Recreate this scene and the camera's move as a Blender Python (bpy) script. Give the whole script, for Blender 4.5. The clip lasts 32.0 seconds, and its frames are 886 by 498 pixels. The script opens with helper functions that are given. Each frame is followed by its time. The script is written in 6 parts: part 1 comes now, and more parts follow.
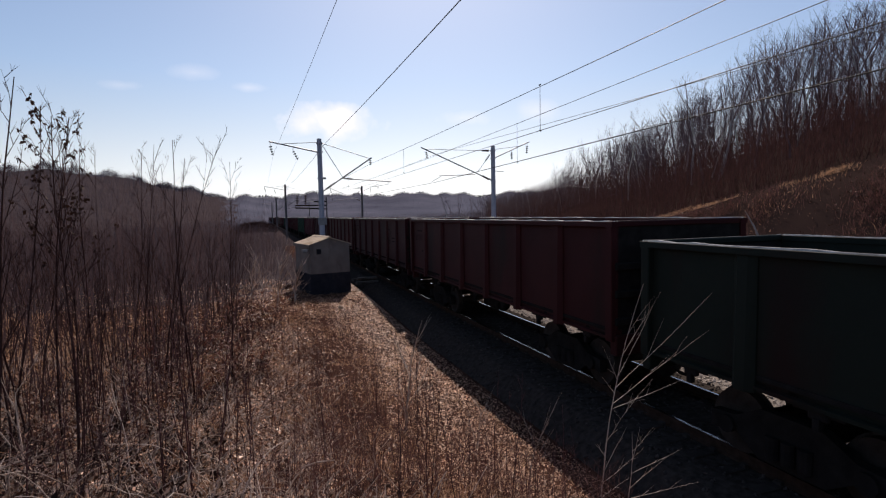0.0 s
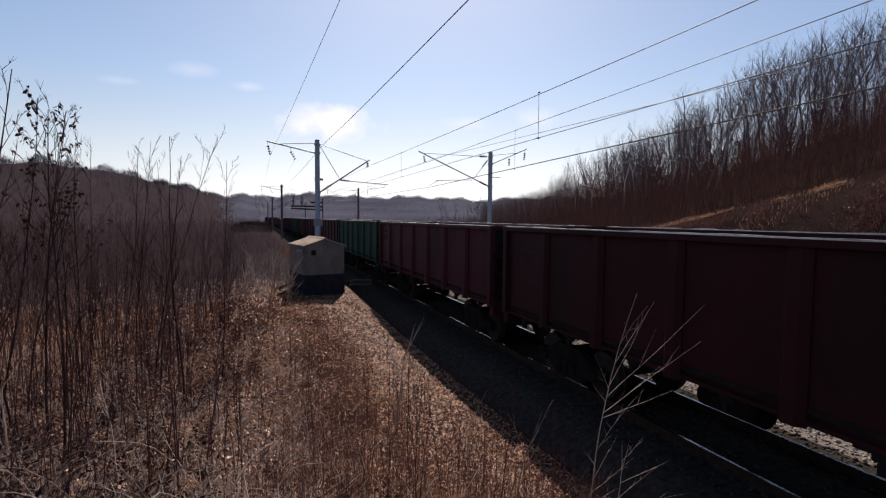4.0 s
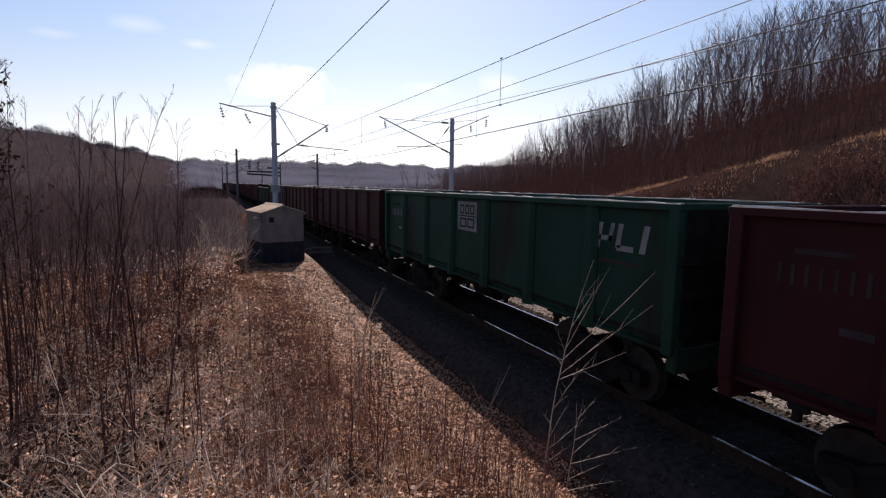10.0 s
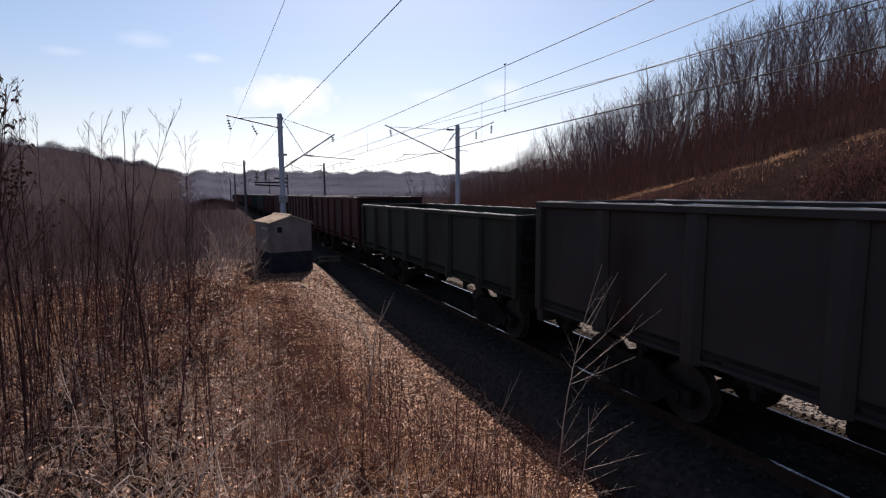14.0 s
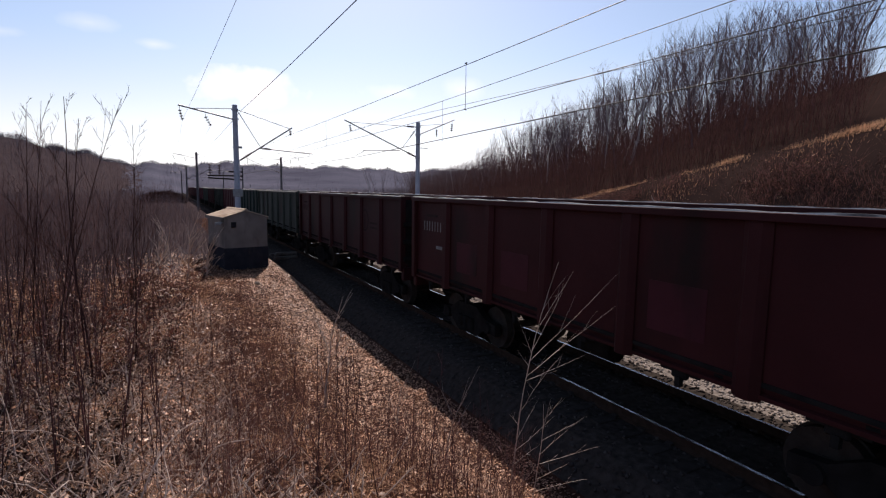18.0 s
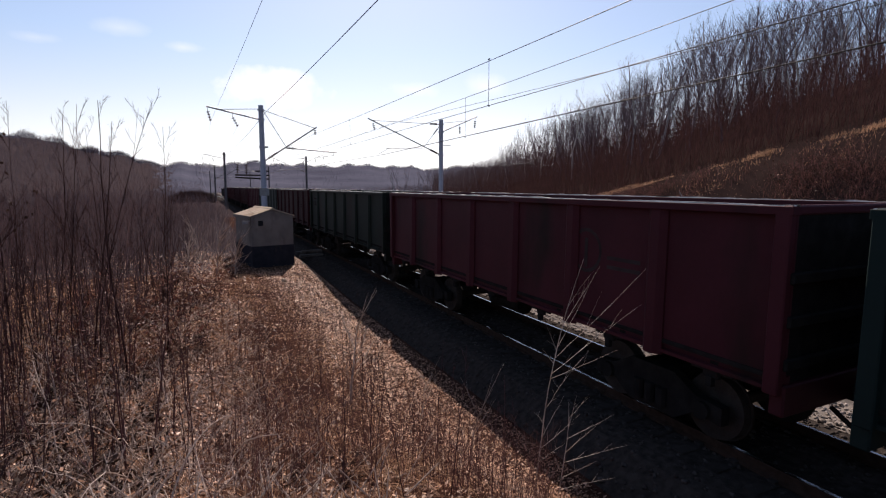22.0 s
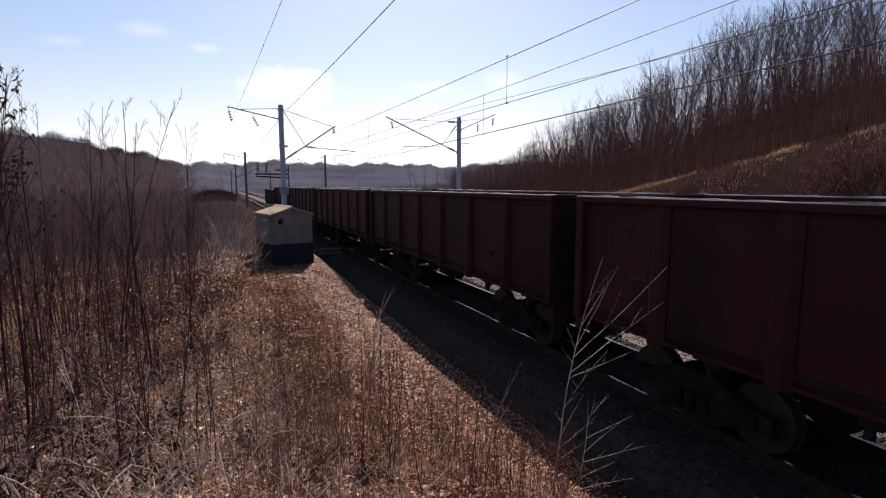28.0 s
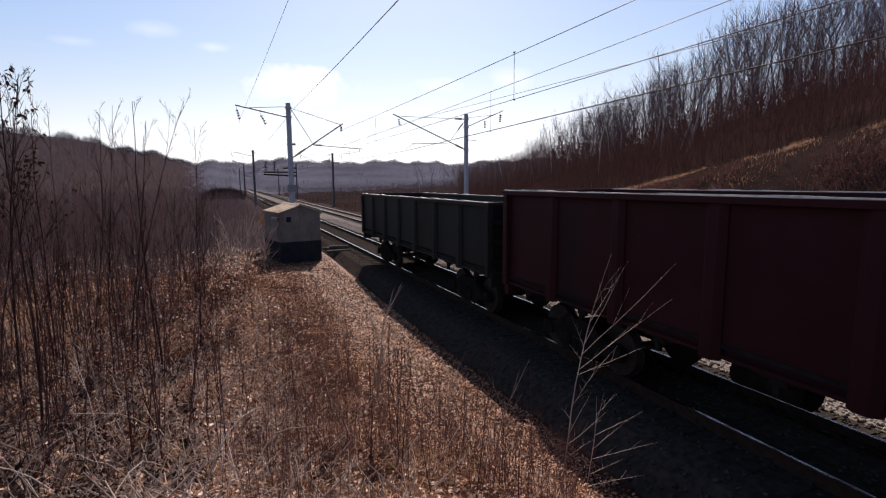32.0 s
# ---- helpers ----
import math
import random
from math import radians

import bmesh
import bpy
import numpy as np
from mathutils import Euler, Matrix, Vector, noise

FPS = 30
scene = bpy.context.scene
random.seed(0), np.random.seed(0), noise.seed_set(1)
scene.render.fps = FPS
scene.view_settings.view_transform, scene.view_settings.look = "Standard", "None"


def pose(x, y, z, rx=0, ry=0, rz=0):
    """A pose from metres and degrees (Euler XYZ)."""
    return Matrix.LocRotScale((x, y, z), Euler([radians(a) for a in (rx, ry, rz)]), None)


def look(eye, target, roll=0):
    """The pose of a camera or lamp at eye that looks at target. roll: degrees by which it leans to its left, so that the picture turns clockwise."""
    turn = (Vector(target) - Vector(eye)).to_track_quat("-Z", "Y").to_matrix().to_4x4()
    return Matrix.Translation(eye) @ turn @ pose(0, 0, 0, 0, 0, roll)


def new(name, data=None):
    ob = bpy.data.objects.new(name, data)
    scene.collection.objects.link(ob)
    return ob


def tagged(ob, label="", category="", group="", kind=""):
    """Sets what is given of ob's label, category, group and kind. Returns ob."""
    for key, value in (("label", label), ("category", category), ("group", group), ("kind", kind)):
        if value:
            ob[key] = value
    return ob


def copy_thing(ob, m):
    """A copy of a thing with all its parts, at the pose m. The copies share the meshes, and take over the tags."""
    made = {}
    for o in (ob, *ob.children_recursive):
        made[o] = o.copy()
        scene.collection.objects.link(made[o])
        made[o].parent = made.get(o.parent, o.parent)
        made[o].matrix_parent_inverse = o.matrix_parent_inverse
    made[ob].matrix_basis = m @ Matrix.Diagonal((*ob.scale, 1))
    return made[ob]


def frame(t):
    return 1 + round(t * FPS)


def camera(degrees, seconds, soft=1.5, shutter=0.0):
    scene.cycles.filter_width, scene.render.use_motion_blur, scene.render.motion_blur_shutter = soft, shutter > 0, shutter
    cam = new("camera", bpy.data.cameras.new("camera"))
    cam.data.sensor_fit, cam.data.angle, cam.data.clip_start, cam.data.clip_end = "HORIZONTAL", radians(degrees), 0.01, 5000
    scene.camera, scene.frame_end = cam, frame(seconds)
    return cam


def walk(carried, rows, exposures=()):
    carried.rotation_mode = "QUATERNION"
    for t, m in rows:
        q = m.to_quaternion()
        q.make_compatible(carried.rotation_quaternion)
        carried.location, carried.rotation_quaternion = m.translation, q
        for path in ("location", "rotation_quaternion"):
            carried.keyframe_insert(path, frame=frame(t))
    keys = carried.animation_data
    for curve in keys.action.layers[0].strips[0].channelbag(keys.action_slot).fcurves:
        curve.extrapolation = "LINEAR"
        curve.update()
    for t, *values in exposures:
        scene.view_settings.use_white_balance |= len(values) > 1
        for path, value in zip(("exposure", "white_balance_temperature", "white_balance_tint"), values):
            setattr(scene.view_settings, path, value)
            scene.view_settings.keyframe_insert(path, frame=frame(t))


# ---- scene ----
import functools

# The camera: held by hand on a low mound beside the line. X runs across the
# tracks, Y along them, Z is height over the rail heads.
cam = camera(81.4, 32.0, soft=1.2)
EYE = (0.0, 0.0, 3.61)
PATH = [
    (0, -19.47, -3.93, 1.14),
    (0.5, -19.30, -3.92, 1.26),
    (1, -19.33, -4.17, 0.50),
    (1.5, -18.70, -4.50, -0.32),
    (2, -18.79, -4.54, -0.09),
    (2.5, -18.94, -4.02, -0.57),
    (3, -19.15, -3.79, -0.35),
    (3.5, -19.99, -3.41, -0.37),
    (5.5, -19.25, -3.83, -0.64),
    (6, -19.24, -4.13, -0.35),
    (6.5, -19.51, -4.83, -0.24),
    (7, -20.16, -5.87, 0.17),
    (7.5, -20.43, -5.83, -0.01),
    (8, -20.60, -5.60, 0.26),
    (8.5, -20.65, -5.85, 0.30),
    (9, -20.93, -6.20, -0.01),
    (9.5, -22.16, -6.20, -0.29),
    (10, -24.17, -7.01, -0.84),
    (10.5, -25.00, -6.90, -0.43),
    (11, -24.58, -6.88, -0.32),
    (11.5, -24.55, -6.93, 0.03),
    (12, -24.58, -6.81, 0.13),
    (12.5, -24.52, -6.74, 0.24),
    (13, -24.15, -6.19, -0.05),
    (13.5, -23.89, -6.40, 0.14),
    (14, -23.45, -6.27, 0.39),
    (14.5, -23.71, -5.98, 0.12),
    (16.5, -24.70, -6.76, -0.18),
    (17, -26.75, -6.09, -1.50),
    (17.5, -27.43, -5.98, -1.43),
    (18, -27.89, -6.54, -0.74),
    (18.5, -27.09, -6.61, -0.40),
    (19, -26.80, -6.47, -0.50),
    (19.5, -26.80, -6.67, -0.69),
    (20, -26.42, -6.77, -0.47),
    (20.5, -26.32, -6.77, -0.59),
    (21, -26.36, -7.07, -0.71),
    (21.5, -25.98, -7.56, -0.30),
    (22, -25.31, -6.87, -0.15),
    (22.5, -24.74, -6.45, -0.30),
    (23, -24.87, -6.67, -0.51),
    (23.5, -25.03, -6.75, -0.55),
    (24, -25.33, -7.24, -0.47),
    (24.5, -25.76, -6.90, -0.95),
    (25, -25.59, -6.73, -0.46),
    (25.5, -24.71, -6.90, -0.27),
    (27.5, -23.83, -7.27, 0.45),
    (28, -23.33, -7.09, 0.10),
    (28.5, -23.04, -6.81, 0.07),
    (29, -23.22, -7.02, 0.15),
    (29.5, -22.88, -6.48, 0.28),
    (30, -22.58, -6.57, 0.38),
    (30.5, -22.72, -6.89, 0.25),
    (31, -22.84, -7.07, 0.10),
    (31.5, -22.70, -7.18, -0.04),
    (32, -22.52, -7.40, 0.41),
]
walk(cam, [(t, pose(*EYE, 90 + pitch, roll, yaw)) for t, yaw, pitch, roll in PATH],
     exposures=[(0, -0.08, 6640, 14), (6.5, -0.08, 6640, 14), (9, 0.03, 6630, 15), (10, 0.14, 6680, 17), (13.2, 0.12, 6680, 17), (14, 0.03, 6630, 15), (14.5, 0.03, 6630, 15), (16.5, 0.14, 6680, 17), (32, 0.14, 6680, 17)])

# ---------------------------------------------------------------- light
SUN_EL, SUN_AZ = 43.0, 19.5          # degrees; azimuth to the right of +Y
world = bpy.data.worlds.new("sky")
scene.world = world
world.use_nodes = True


def build_sky():
    nt = world.node_tree
    nt.nodes.clear()
    N = nt.nodes.new
    out, bg, sky = N("ShaderNodeOutputWorld"), N("ShaderNodeBackground"), N("ShaderNodeTexSky")
    sky.sky_type, sky.sun_disc = "NISHITA", False
    sky.sun_elevation, sky.sun_rotation = radians(SUN_EL), radians(SUN_AZ)
    sky.air_density, sky.dust_density, sky.ozone_density, sky.altitude = 1.0, 0.65, 1.5, 150
    bg.inputs["Strength"].default_value = 0.115
    # thin fair-weather clouds: (across, up, half width, half height) as slopes
    co, sep = N("ShaderNodeTexCoord"), N("ShaderNodeSeparateXYZ")
    nt.links.new(co.outputs["Generated"], sep.inputs[0])

    def m(op, a, b=None, clamp=False):
        n = N("ShaderNodeMath")
        n.operation, n.use_clamp = op, clamp
        for i, v in enumerate((a, b)):
            if v is None:
                continue
            if isinstance(v, (int, float)):
                n.inputs[i].default_value = v
            else:
                nt.links.new(v, n.inputs[i])
        return n.outputs[0]
    fwd = m("MAXIMUM", sep.outputs["Y"], 0.001)
    u, w = m("DIVIDE", sep.outputs["X"], fwd), m("DIVIDE", sep.outputs["Z"], fwd)
    noi = N("ShaderNodeTexNoise")
    noi.inputs["Scale"].default_value, noi.inputs["Detail"].default_value = 16.0, 6.0
    nt.links.new(co.outputs["Generated"], noi.inputs["Vector"])
    rag = m("MULTIPLY", m("SUBTRACT", noi.outputs["Fac"], 0.5), 1.9)
    total = None
    for cu, cw, a, b, k in CLOUDS:
        dx, dz = m("DIVIDE", m("SUBTRACT", u, cu), a), m("DIVIDE", m("SUBTRACT", w, cw), b)
        d = m("SQRT", m("ADD", m("MULTIPLY", dx, dx), m("MULTIPLY", dz, dz)))
        c = m("MULTIPLY", m("SUBTRACT", 1.0, m("ADD", d, rag)), k, True)
        total = c if total is None else m("MAXIMUM", total, c)
    mix = N("ShaderNodeMix")
    mix.data_type = "RGBA"
    nt.links.new(total, mix.inputs["Factor"])
    grey, tint, haze = N("ShaderNodeRGBToBW"), N("ShaderNodeMix"), N("ShaderNodeMix")
    tint.data_type = haze.data_type = "RGBA"
    tint.blend_type = "MULTIPLY"
    tint.inputs["Factor"].default_value = 1.0
    nt.links.new(sky.outputs[0], grey.inputs[0])
    nt.links.new(grey.outputs[0], tint.inputs["A"])
    tint.inputs["B"].default_value = (0.97, 1.0, 1.08, 1)
    nt.links.new(m("MULTIPLY", m("DIVIDE", m("SUBTRACT", 0.24, sep.outputs["Z"]), 0.24, True), 0.9), haze.inputs["Factor"])
    nt.links.new(sky.outputs[0], haze.inputs["A"])
    nt.links.new(tint.outputs["Result"], haze.inputs["B"])
    nt.links.new(haze.outputs["Result"], mix.inputs["A"])
    mix.inputs["B"].default_value = (10.5, 10.2, 10.4, 1)
    nt.links.new(mix.outputs["Result"], bg.inputs["Color"])
    nt.links.new(bg.outputs[0], out.inputs["Surface"])


CLOUDS = [(0.135, 0.178, 0.105, 0.040, 1.25), (0.40, 0.196, 0.070, 0.020, 0.35), (0.575, 0.217, 0.055, 0.024, 0.3),
          (-0.01, 0.232, 0.035, 0.010, 0.25), (-0.10, 0.252, 0.050, 0.014, 0.18), (-0.21, 0.224, 0.045, 0.010, 0.18)]
build_sky()
sun = new("sun", bpy.data.lights.new("sun", "SUN"))
sun.data.energy, sun.data.angle, sun.data.color = 5.0, radians(0.6), (1.0, 0.90, 0.80)
_az, _el = radians(SUN_AZ), radians(SUN_EL)
sun.matrix_world = look((0, 0, 60), (-math.sin(_az) * math.cos(_el), -math.cos(_az) * math.cos(_el), 60 - math.sin(_el)))


# ---------------------------------------------------------------- materials
def mat(name, dark, light, rough=0.8, scale=6.0, fine=60.0, bump=0.3, metal=0.0, spread=0.0, stains=None, spec=0.0, translucent=0.0):
    """A surface of two tones mixed by coarse and fine noise, with relief; spread varies it from piece to piece."""
    ma = bpy.data.materials.new(name)
    ma.use_nodes = True
    nt = ma.node_tree
    N, L = nt.nodes.new, nt.links.new
    bsdf = nt.nodes["Principled BSDF"]
    bsdf.inputs["Roughness"].default_value, bsdf.inputs["Metallic"].default_value = rough, metal
    bsdf.inputs["Specular IOR Level"].default_value = spec
    co = N("ShaderNodeTexCoord")
    n1, n2 = N("ShaderNodeTexNoise"), N("ShaderNodeTexNoise")
    for n, s in ((n1, scale), (n2, fine)):
        n.inputs["Scale"].default_value, n.inputs["Detail"].default_value = s, 5.0
        L(co.outputs["Object"], n.inputs["Vector"])
    add = N("ShaderNodeMath")
    add.operation = "MULTIPLY_ADD"
    L(n2.outputs["Fac"], add.inputs[0])
    add.inputs[1].default_value = 0.45
    sc = N("ShaderNodeMath")
    sc.operation = "MULTIPLY_ADD"
    L(n1.outputs["Fac"], sc.inputs[0])
    sc.inputs[1].default_value, sc.inputs[2].default_value = 1.6, -0.52
    L(sc.outputs[0], add.inputs[2])
    fac = add.outputs[0]
    if spread:
        info, rnd = N("ShaderNodeObjectInfo"), N("ShaderNodeMath")
        geo, both = N("ShaderNodeNewGeometry"), N("ShaderNodeMath")
        both.operation = "ADD"
        L(info.outputs["Random"], both.inputs[0])
        L(geo.outputs["Random Per Island"], both.inputs[1])
        rnd.operation = "MULTIPLY_ADD"
        L(both.outputs[0], rnd.inputs[0])
        rnd.inputs[1].default_value = spread
        off = N("ShaderNodeMath")
        off.operation = "SUBTRACT"
        L(fac, off.inputs[0])
        off.inputs[1].default_value = spread
        L(off.outputs[0], rnd.inputs[2])
        fac = rnd.outputs[0]
    mix = N("ShaderNodeMix")
    mix.data_type = "RGBA"
    mix.clamp_factor = True
    L(fac, mix.inputs["Factor"])
    mix.inputs["A"].default_value, mix.inputs["B"].default_value = (*dark, 1), (*light, 1)
    col = mix.outputs["Result"]
    if stains:
        n3, ramp, mx = N("ShaderNodeTexNoise"), N("ShaderNodeMapRange"), N("ShaderNodeMix")
        mp = N("ShaderNodeMapping")
        mp.inputs["Scale"].default_value = stains[2]
        L(co.outputs["Object"], mp.inputs["Vector"])
        L(mp.outputs[0], n3.inputs["Vector"])
        n3.inputs["Scale"].default_value, n3.inputs["Detail"].default_value = 1.0, 6.0
        L(n3.outputs["Fac"], ramp.inputs["Value"])
        ramp.inputs["From Min"].default_value, ramp.inputs["From Max"].default_value = stains[1], stains[1] + 0.16
        mx.data_type = "RGBA"
        L(ramp.outputs[0], mx.inputs["Factor"])
        L(col, mx.inputs["A"])
        mx.inputs["B"].default_value = (*stains[0], 1)
        col = mx.outputs["Result"]
    L(col, bsdf.inputs["Base Color"])
    if bump:
        b = N("ShaderNodeBump")
        b.inputs["Strength"].default_value, b.inputs["Distance"].default_value = bump, 0.02
        L(add.outputs[0], b.inputs["Height"])
        L(b.outputs[0], bsdf.inputs["Normal"])
    if translucent:
        tr, sh = N("ShaderNodeBsdfTranslucent"), N("ShaderNodeMixShader")
        L(col, tr.inputs["Color"])
        sh.inputs[0].default_value = translucent
        L(bsdf.outputs[0], sh.inputs[1])
        L(tr.outputs[0], sh.inputs[2])
        L(sh.outputs[0], nt.nodes["Material Output"].inputs["Surface"])
    return ma


STREAK = (1.4, 1.4, 0.35)
M = dict(
    soil=mat("leaf_strewn_soil", (0.013, 0.0065, 0.0056), (0.115, 0.058, 0.038), 0.95, 1.1, 26, 0.9, stains=((0.028, 0.012, 0.010), 0.53, (0.6, 0.6, 0.6))),
    # Nearer-track stone and sleepers darkened as the train's shade; further ones paled as sunlit.
    ballast=mat("shaded_ballast_bed", (0.018, 0.015, 0.013), (0.066, 0.054, 0.047), 0.95, 9, 60, 1.0),
    clean=mat("sunlit_ballast_bed", (0.10, 0.086, 0.076), (0.29, 0.25, 0.22), 0.95, 9, 60, 1.0),
    palestone=mat("sunlit_crushed_stone", (0.12, 0.102, 0.092), (0.52, 0.455, 0.41), 0.85, 12, 90, 0.4, spread=0.5),
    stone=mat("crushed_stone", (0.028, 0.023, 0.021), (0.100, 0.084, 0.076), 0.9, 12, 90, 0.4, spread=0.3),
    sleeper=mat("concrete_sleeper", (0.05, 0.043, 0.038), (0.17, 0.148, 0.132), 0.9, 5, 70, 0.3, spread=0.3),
    oldsleeper=mat("shaded_concrete_sleeper", (0.022, 0.018, 0.016), (0.062, 0.052, 0.046), 0.9, 5, 70, 0.3, spread=0.3),
    rail=mat("rusty_rail_web", (0.026, 0.016, 0.012), (0.075, 0.046, 0.034), 0.75, 8, 80, 0.3),
    railtop=mat("polished_rail_head", (0.22, 0.215, 0.21), (0.50, 0.495, 0.49), 0.17, 5, 40, 0.03, metal=0.95),
    grass=mat("dry_grass", (0.14, 0.062, 0.035), (0.88, 0.54, 0.32), 0.45, 3, 40, 0.0, spread=0.65, spec=0.15, translucent=0.35),
    leaf=mat("dead_leaf", (0.085, 0.037, 0.025), (0.93, 0.545, 0.35), 0.45, 3, 40, 0.0, spread=0.7, spec=0.3, translucent=0.25),
    dryleaf=mat("curled_brown_leaf", (0.018, 0.010, 0.008), (0.078, 0.042, 0.030), 0.6, 3, 40, 0.0, spread=0.5, spec=0.05, translucent=0.12),
    redleaf=mat("red_brown_leaf", (0.050, 0.019, 0.015), (0.22, 0.088, 0.062), 0.5, 3, 40, 0.0, spread=0.5, spec=0.25, translucent=0.3),
    twig=mat("grey_brown_bark", (0.020, 0.011, 0.011), (0.090, 0.048, 0.042), 0.75, 5, 60, 0.3, spread=0.4),
    pale=mat("pale_sapling_bark", (0.27, 0.195, 0.155), (0.70, 0.555, 0.46), 0.42, 5, 60, 0.3, spread=0.35, spec=0.25, translucent=0.12),
    red=mat("reddish_thicket_bark", (0.055, 0.026, 0.024), (0.22, 0.110, 0.098), 0.8, 3, 50, 0.0, spread=0.5, translucent=0.3),
    maroon=mat("maroon_brush_bark", (0.028, 0.0145, 0.0145), (0.115, 0.056, 0.051), 0.85, 3, 50, 0.0, spread=0.5, translucent=0.25),
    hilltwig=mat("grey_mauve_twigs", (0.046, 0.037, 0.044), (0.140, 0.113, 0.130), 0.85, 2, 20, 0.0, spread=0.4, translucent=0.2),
    weedred=mat("reddish_weed_stalk", (0.046, 0.021, 0.019), (0.200, 0.094, 0.080), 0.7, 3, 50, 0.0, spread=0.6, spec=0.1, translucent=0.25),
    brush=mat("brown_brush_bark", (0.042, 0.032, 0.035), (0.155, 0.118, 0.126), 0.85, 3, 50, 0.0, spread=0.5, translucent=0.3),
    canered=mat("dark_red_cane", (0.026, 0.010, 0.011), (0.105, 0.040, 0.040), 0.5, 3, 50, 0.0, spread=0.4, spec=0.2),
    mauve=mat("mauve_brown_thicket_bark", (0.034, 0.022, 0.023), (0.138, 0.088, 0.088), 0.8, 3, 50, 0.0, spread=0.5, translucent=0.3),
    bark=mat("forest_bark", (0.062, 0.045, 0.050), (0.20, 0.150, 0.156), 0.85, 2, 20, 0.5, spread=0.4),
    birch=mat("birch_bark", (0.20, 0.18, 0.17), (0.46, 0.43, 0.41), 0.7, 3, 16, 0.3, stains=((0.05, 0.045, 0.04), 0.62, (2, 2, 9))),
    # Far bark toned blue-grey: distance haze is put into this colour.
    wood=mat("hazed_far_woods", (0.055, 0.053, 0.068), (0.150, 0.142, 0.172), 0.9, 0.05, 0.6, 0.0, spread=0.5),
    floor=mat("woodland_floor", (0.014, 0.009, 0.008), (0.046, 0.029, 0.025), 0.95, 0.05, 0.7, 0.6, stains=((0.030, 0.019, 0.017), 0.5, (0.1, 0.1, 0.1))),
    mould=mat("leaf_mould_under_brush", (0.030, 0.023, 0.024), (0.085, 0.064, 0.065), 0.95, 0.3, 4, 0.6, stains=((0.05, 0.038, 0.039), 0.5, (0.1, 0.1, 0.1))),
    # Hill ground lighter and bluer than near soil, with distance haze in its colour.
    ridge=mat("hazed_hillside", (0.060, 0.060, 0.080), (0.125, 0.124, 0.156), 0.95, 0.012, 0.12, 0.5),
    mast=mat("painted_steel_mast", (0.30, 0.31, 0.36), (0.46, 0.47, 0.53), 0.6, 4, 40, 0.15, stains=((0.20, 0.15, 0.12), 0.62, STREAK)),
    steel=mat("galvanised_steel", (0.16, 0.16, 0.165), (0.30, 0.30, 0.31), 0.5, 8, 60, 0.1, metal=0.6),
    glass=mat("brown_insulator", (0.03, 0.02, 0.018), (0.07, 0.045, 0.04), 0.25, 6, 40, 0.0),
    wire=mat("weathered_wire", (0.06, 0.055, 0.05), (0.13, 0.12, 0.11), 0.5, 3, 30, 0.0, metal=0.5),
    beige=mat("beige_render", (0.155, 0.130, 0.115), (0.245, 0.206, 0.182), 0.9, 2, 40, 0.25, stains=((0.12, 0.098, 0.086), 0.56, (1.6, 1.6, 0.7))),
    plinth=mat("dark_grey_plinth_paint", (0.020, 0.020, 0.026), (0.045, 0.044, 0.053), 0.8, 3, 40, 0.25, stains=((0.07, 0.06, 0.055), 0.64, (2.2, 2.2, 0.9))),
    concrete=mat("weathered_concrete_mast", (0.07, 0.066, 0.068), (0.15, 0.140, 0.142), 0.9, 3, 40, 0.2, stains=((0.05, 0.045, 0.045), 0.6, STREAK)),
    roof=mat("weathered_sheet_roof", (0.40, 0.31, 0.23), (0.58, 0.47, 0.36), 0.7, 3, 30, 0.1, stains=((0.30, 0.18, 0.11), 0.55, (2.0, 0.7, 1))),
    # Grimy black; also serves as the shade on the wagon ends.
    black=mat("grimy_steel_and_end_shade", (0.010, 0.009, 0.009), (0.03, 0.027, 0.025), 0.75, 4, 50, 0.3),
    tyre=mat("worn_wheel_steel", (0.03, 0.025, 0.022), (0.07, 0.06, 0.054), 0.6, 5, 40, 0.1, metal=0.3),
    white=mat("faded_white_lettering", (0.14, 0.135, 0.13), (0.30, 0.29, 0.285), 0.8, 3, 50, 0.0, stains=((0.12, 0.08, 0.07), 0.60, (2, 2, 2))),
    faint=mat("worn_pale_lettering", (0.03, 0.02, 0.02), (0.066, 0.052, 0.05), 0.85, 3, 50, 0.0),
    # Far paler than the wagon paint, to draw the sun's glint on the rail.
    rim=mat("glint_top_rail_edge", (0.26, 0.235, 0.22), (0.62, 0.58, 0.55), 0.38, 9, 40, 0.3, metal=0.5, stains=((0.05, 0.04, 0.036), 0.55, (1.2, 1.2, 1.2))),
)
RUST = (0.017, 0.009, 0.008)
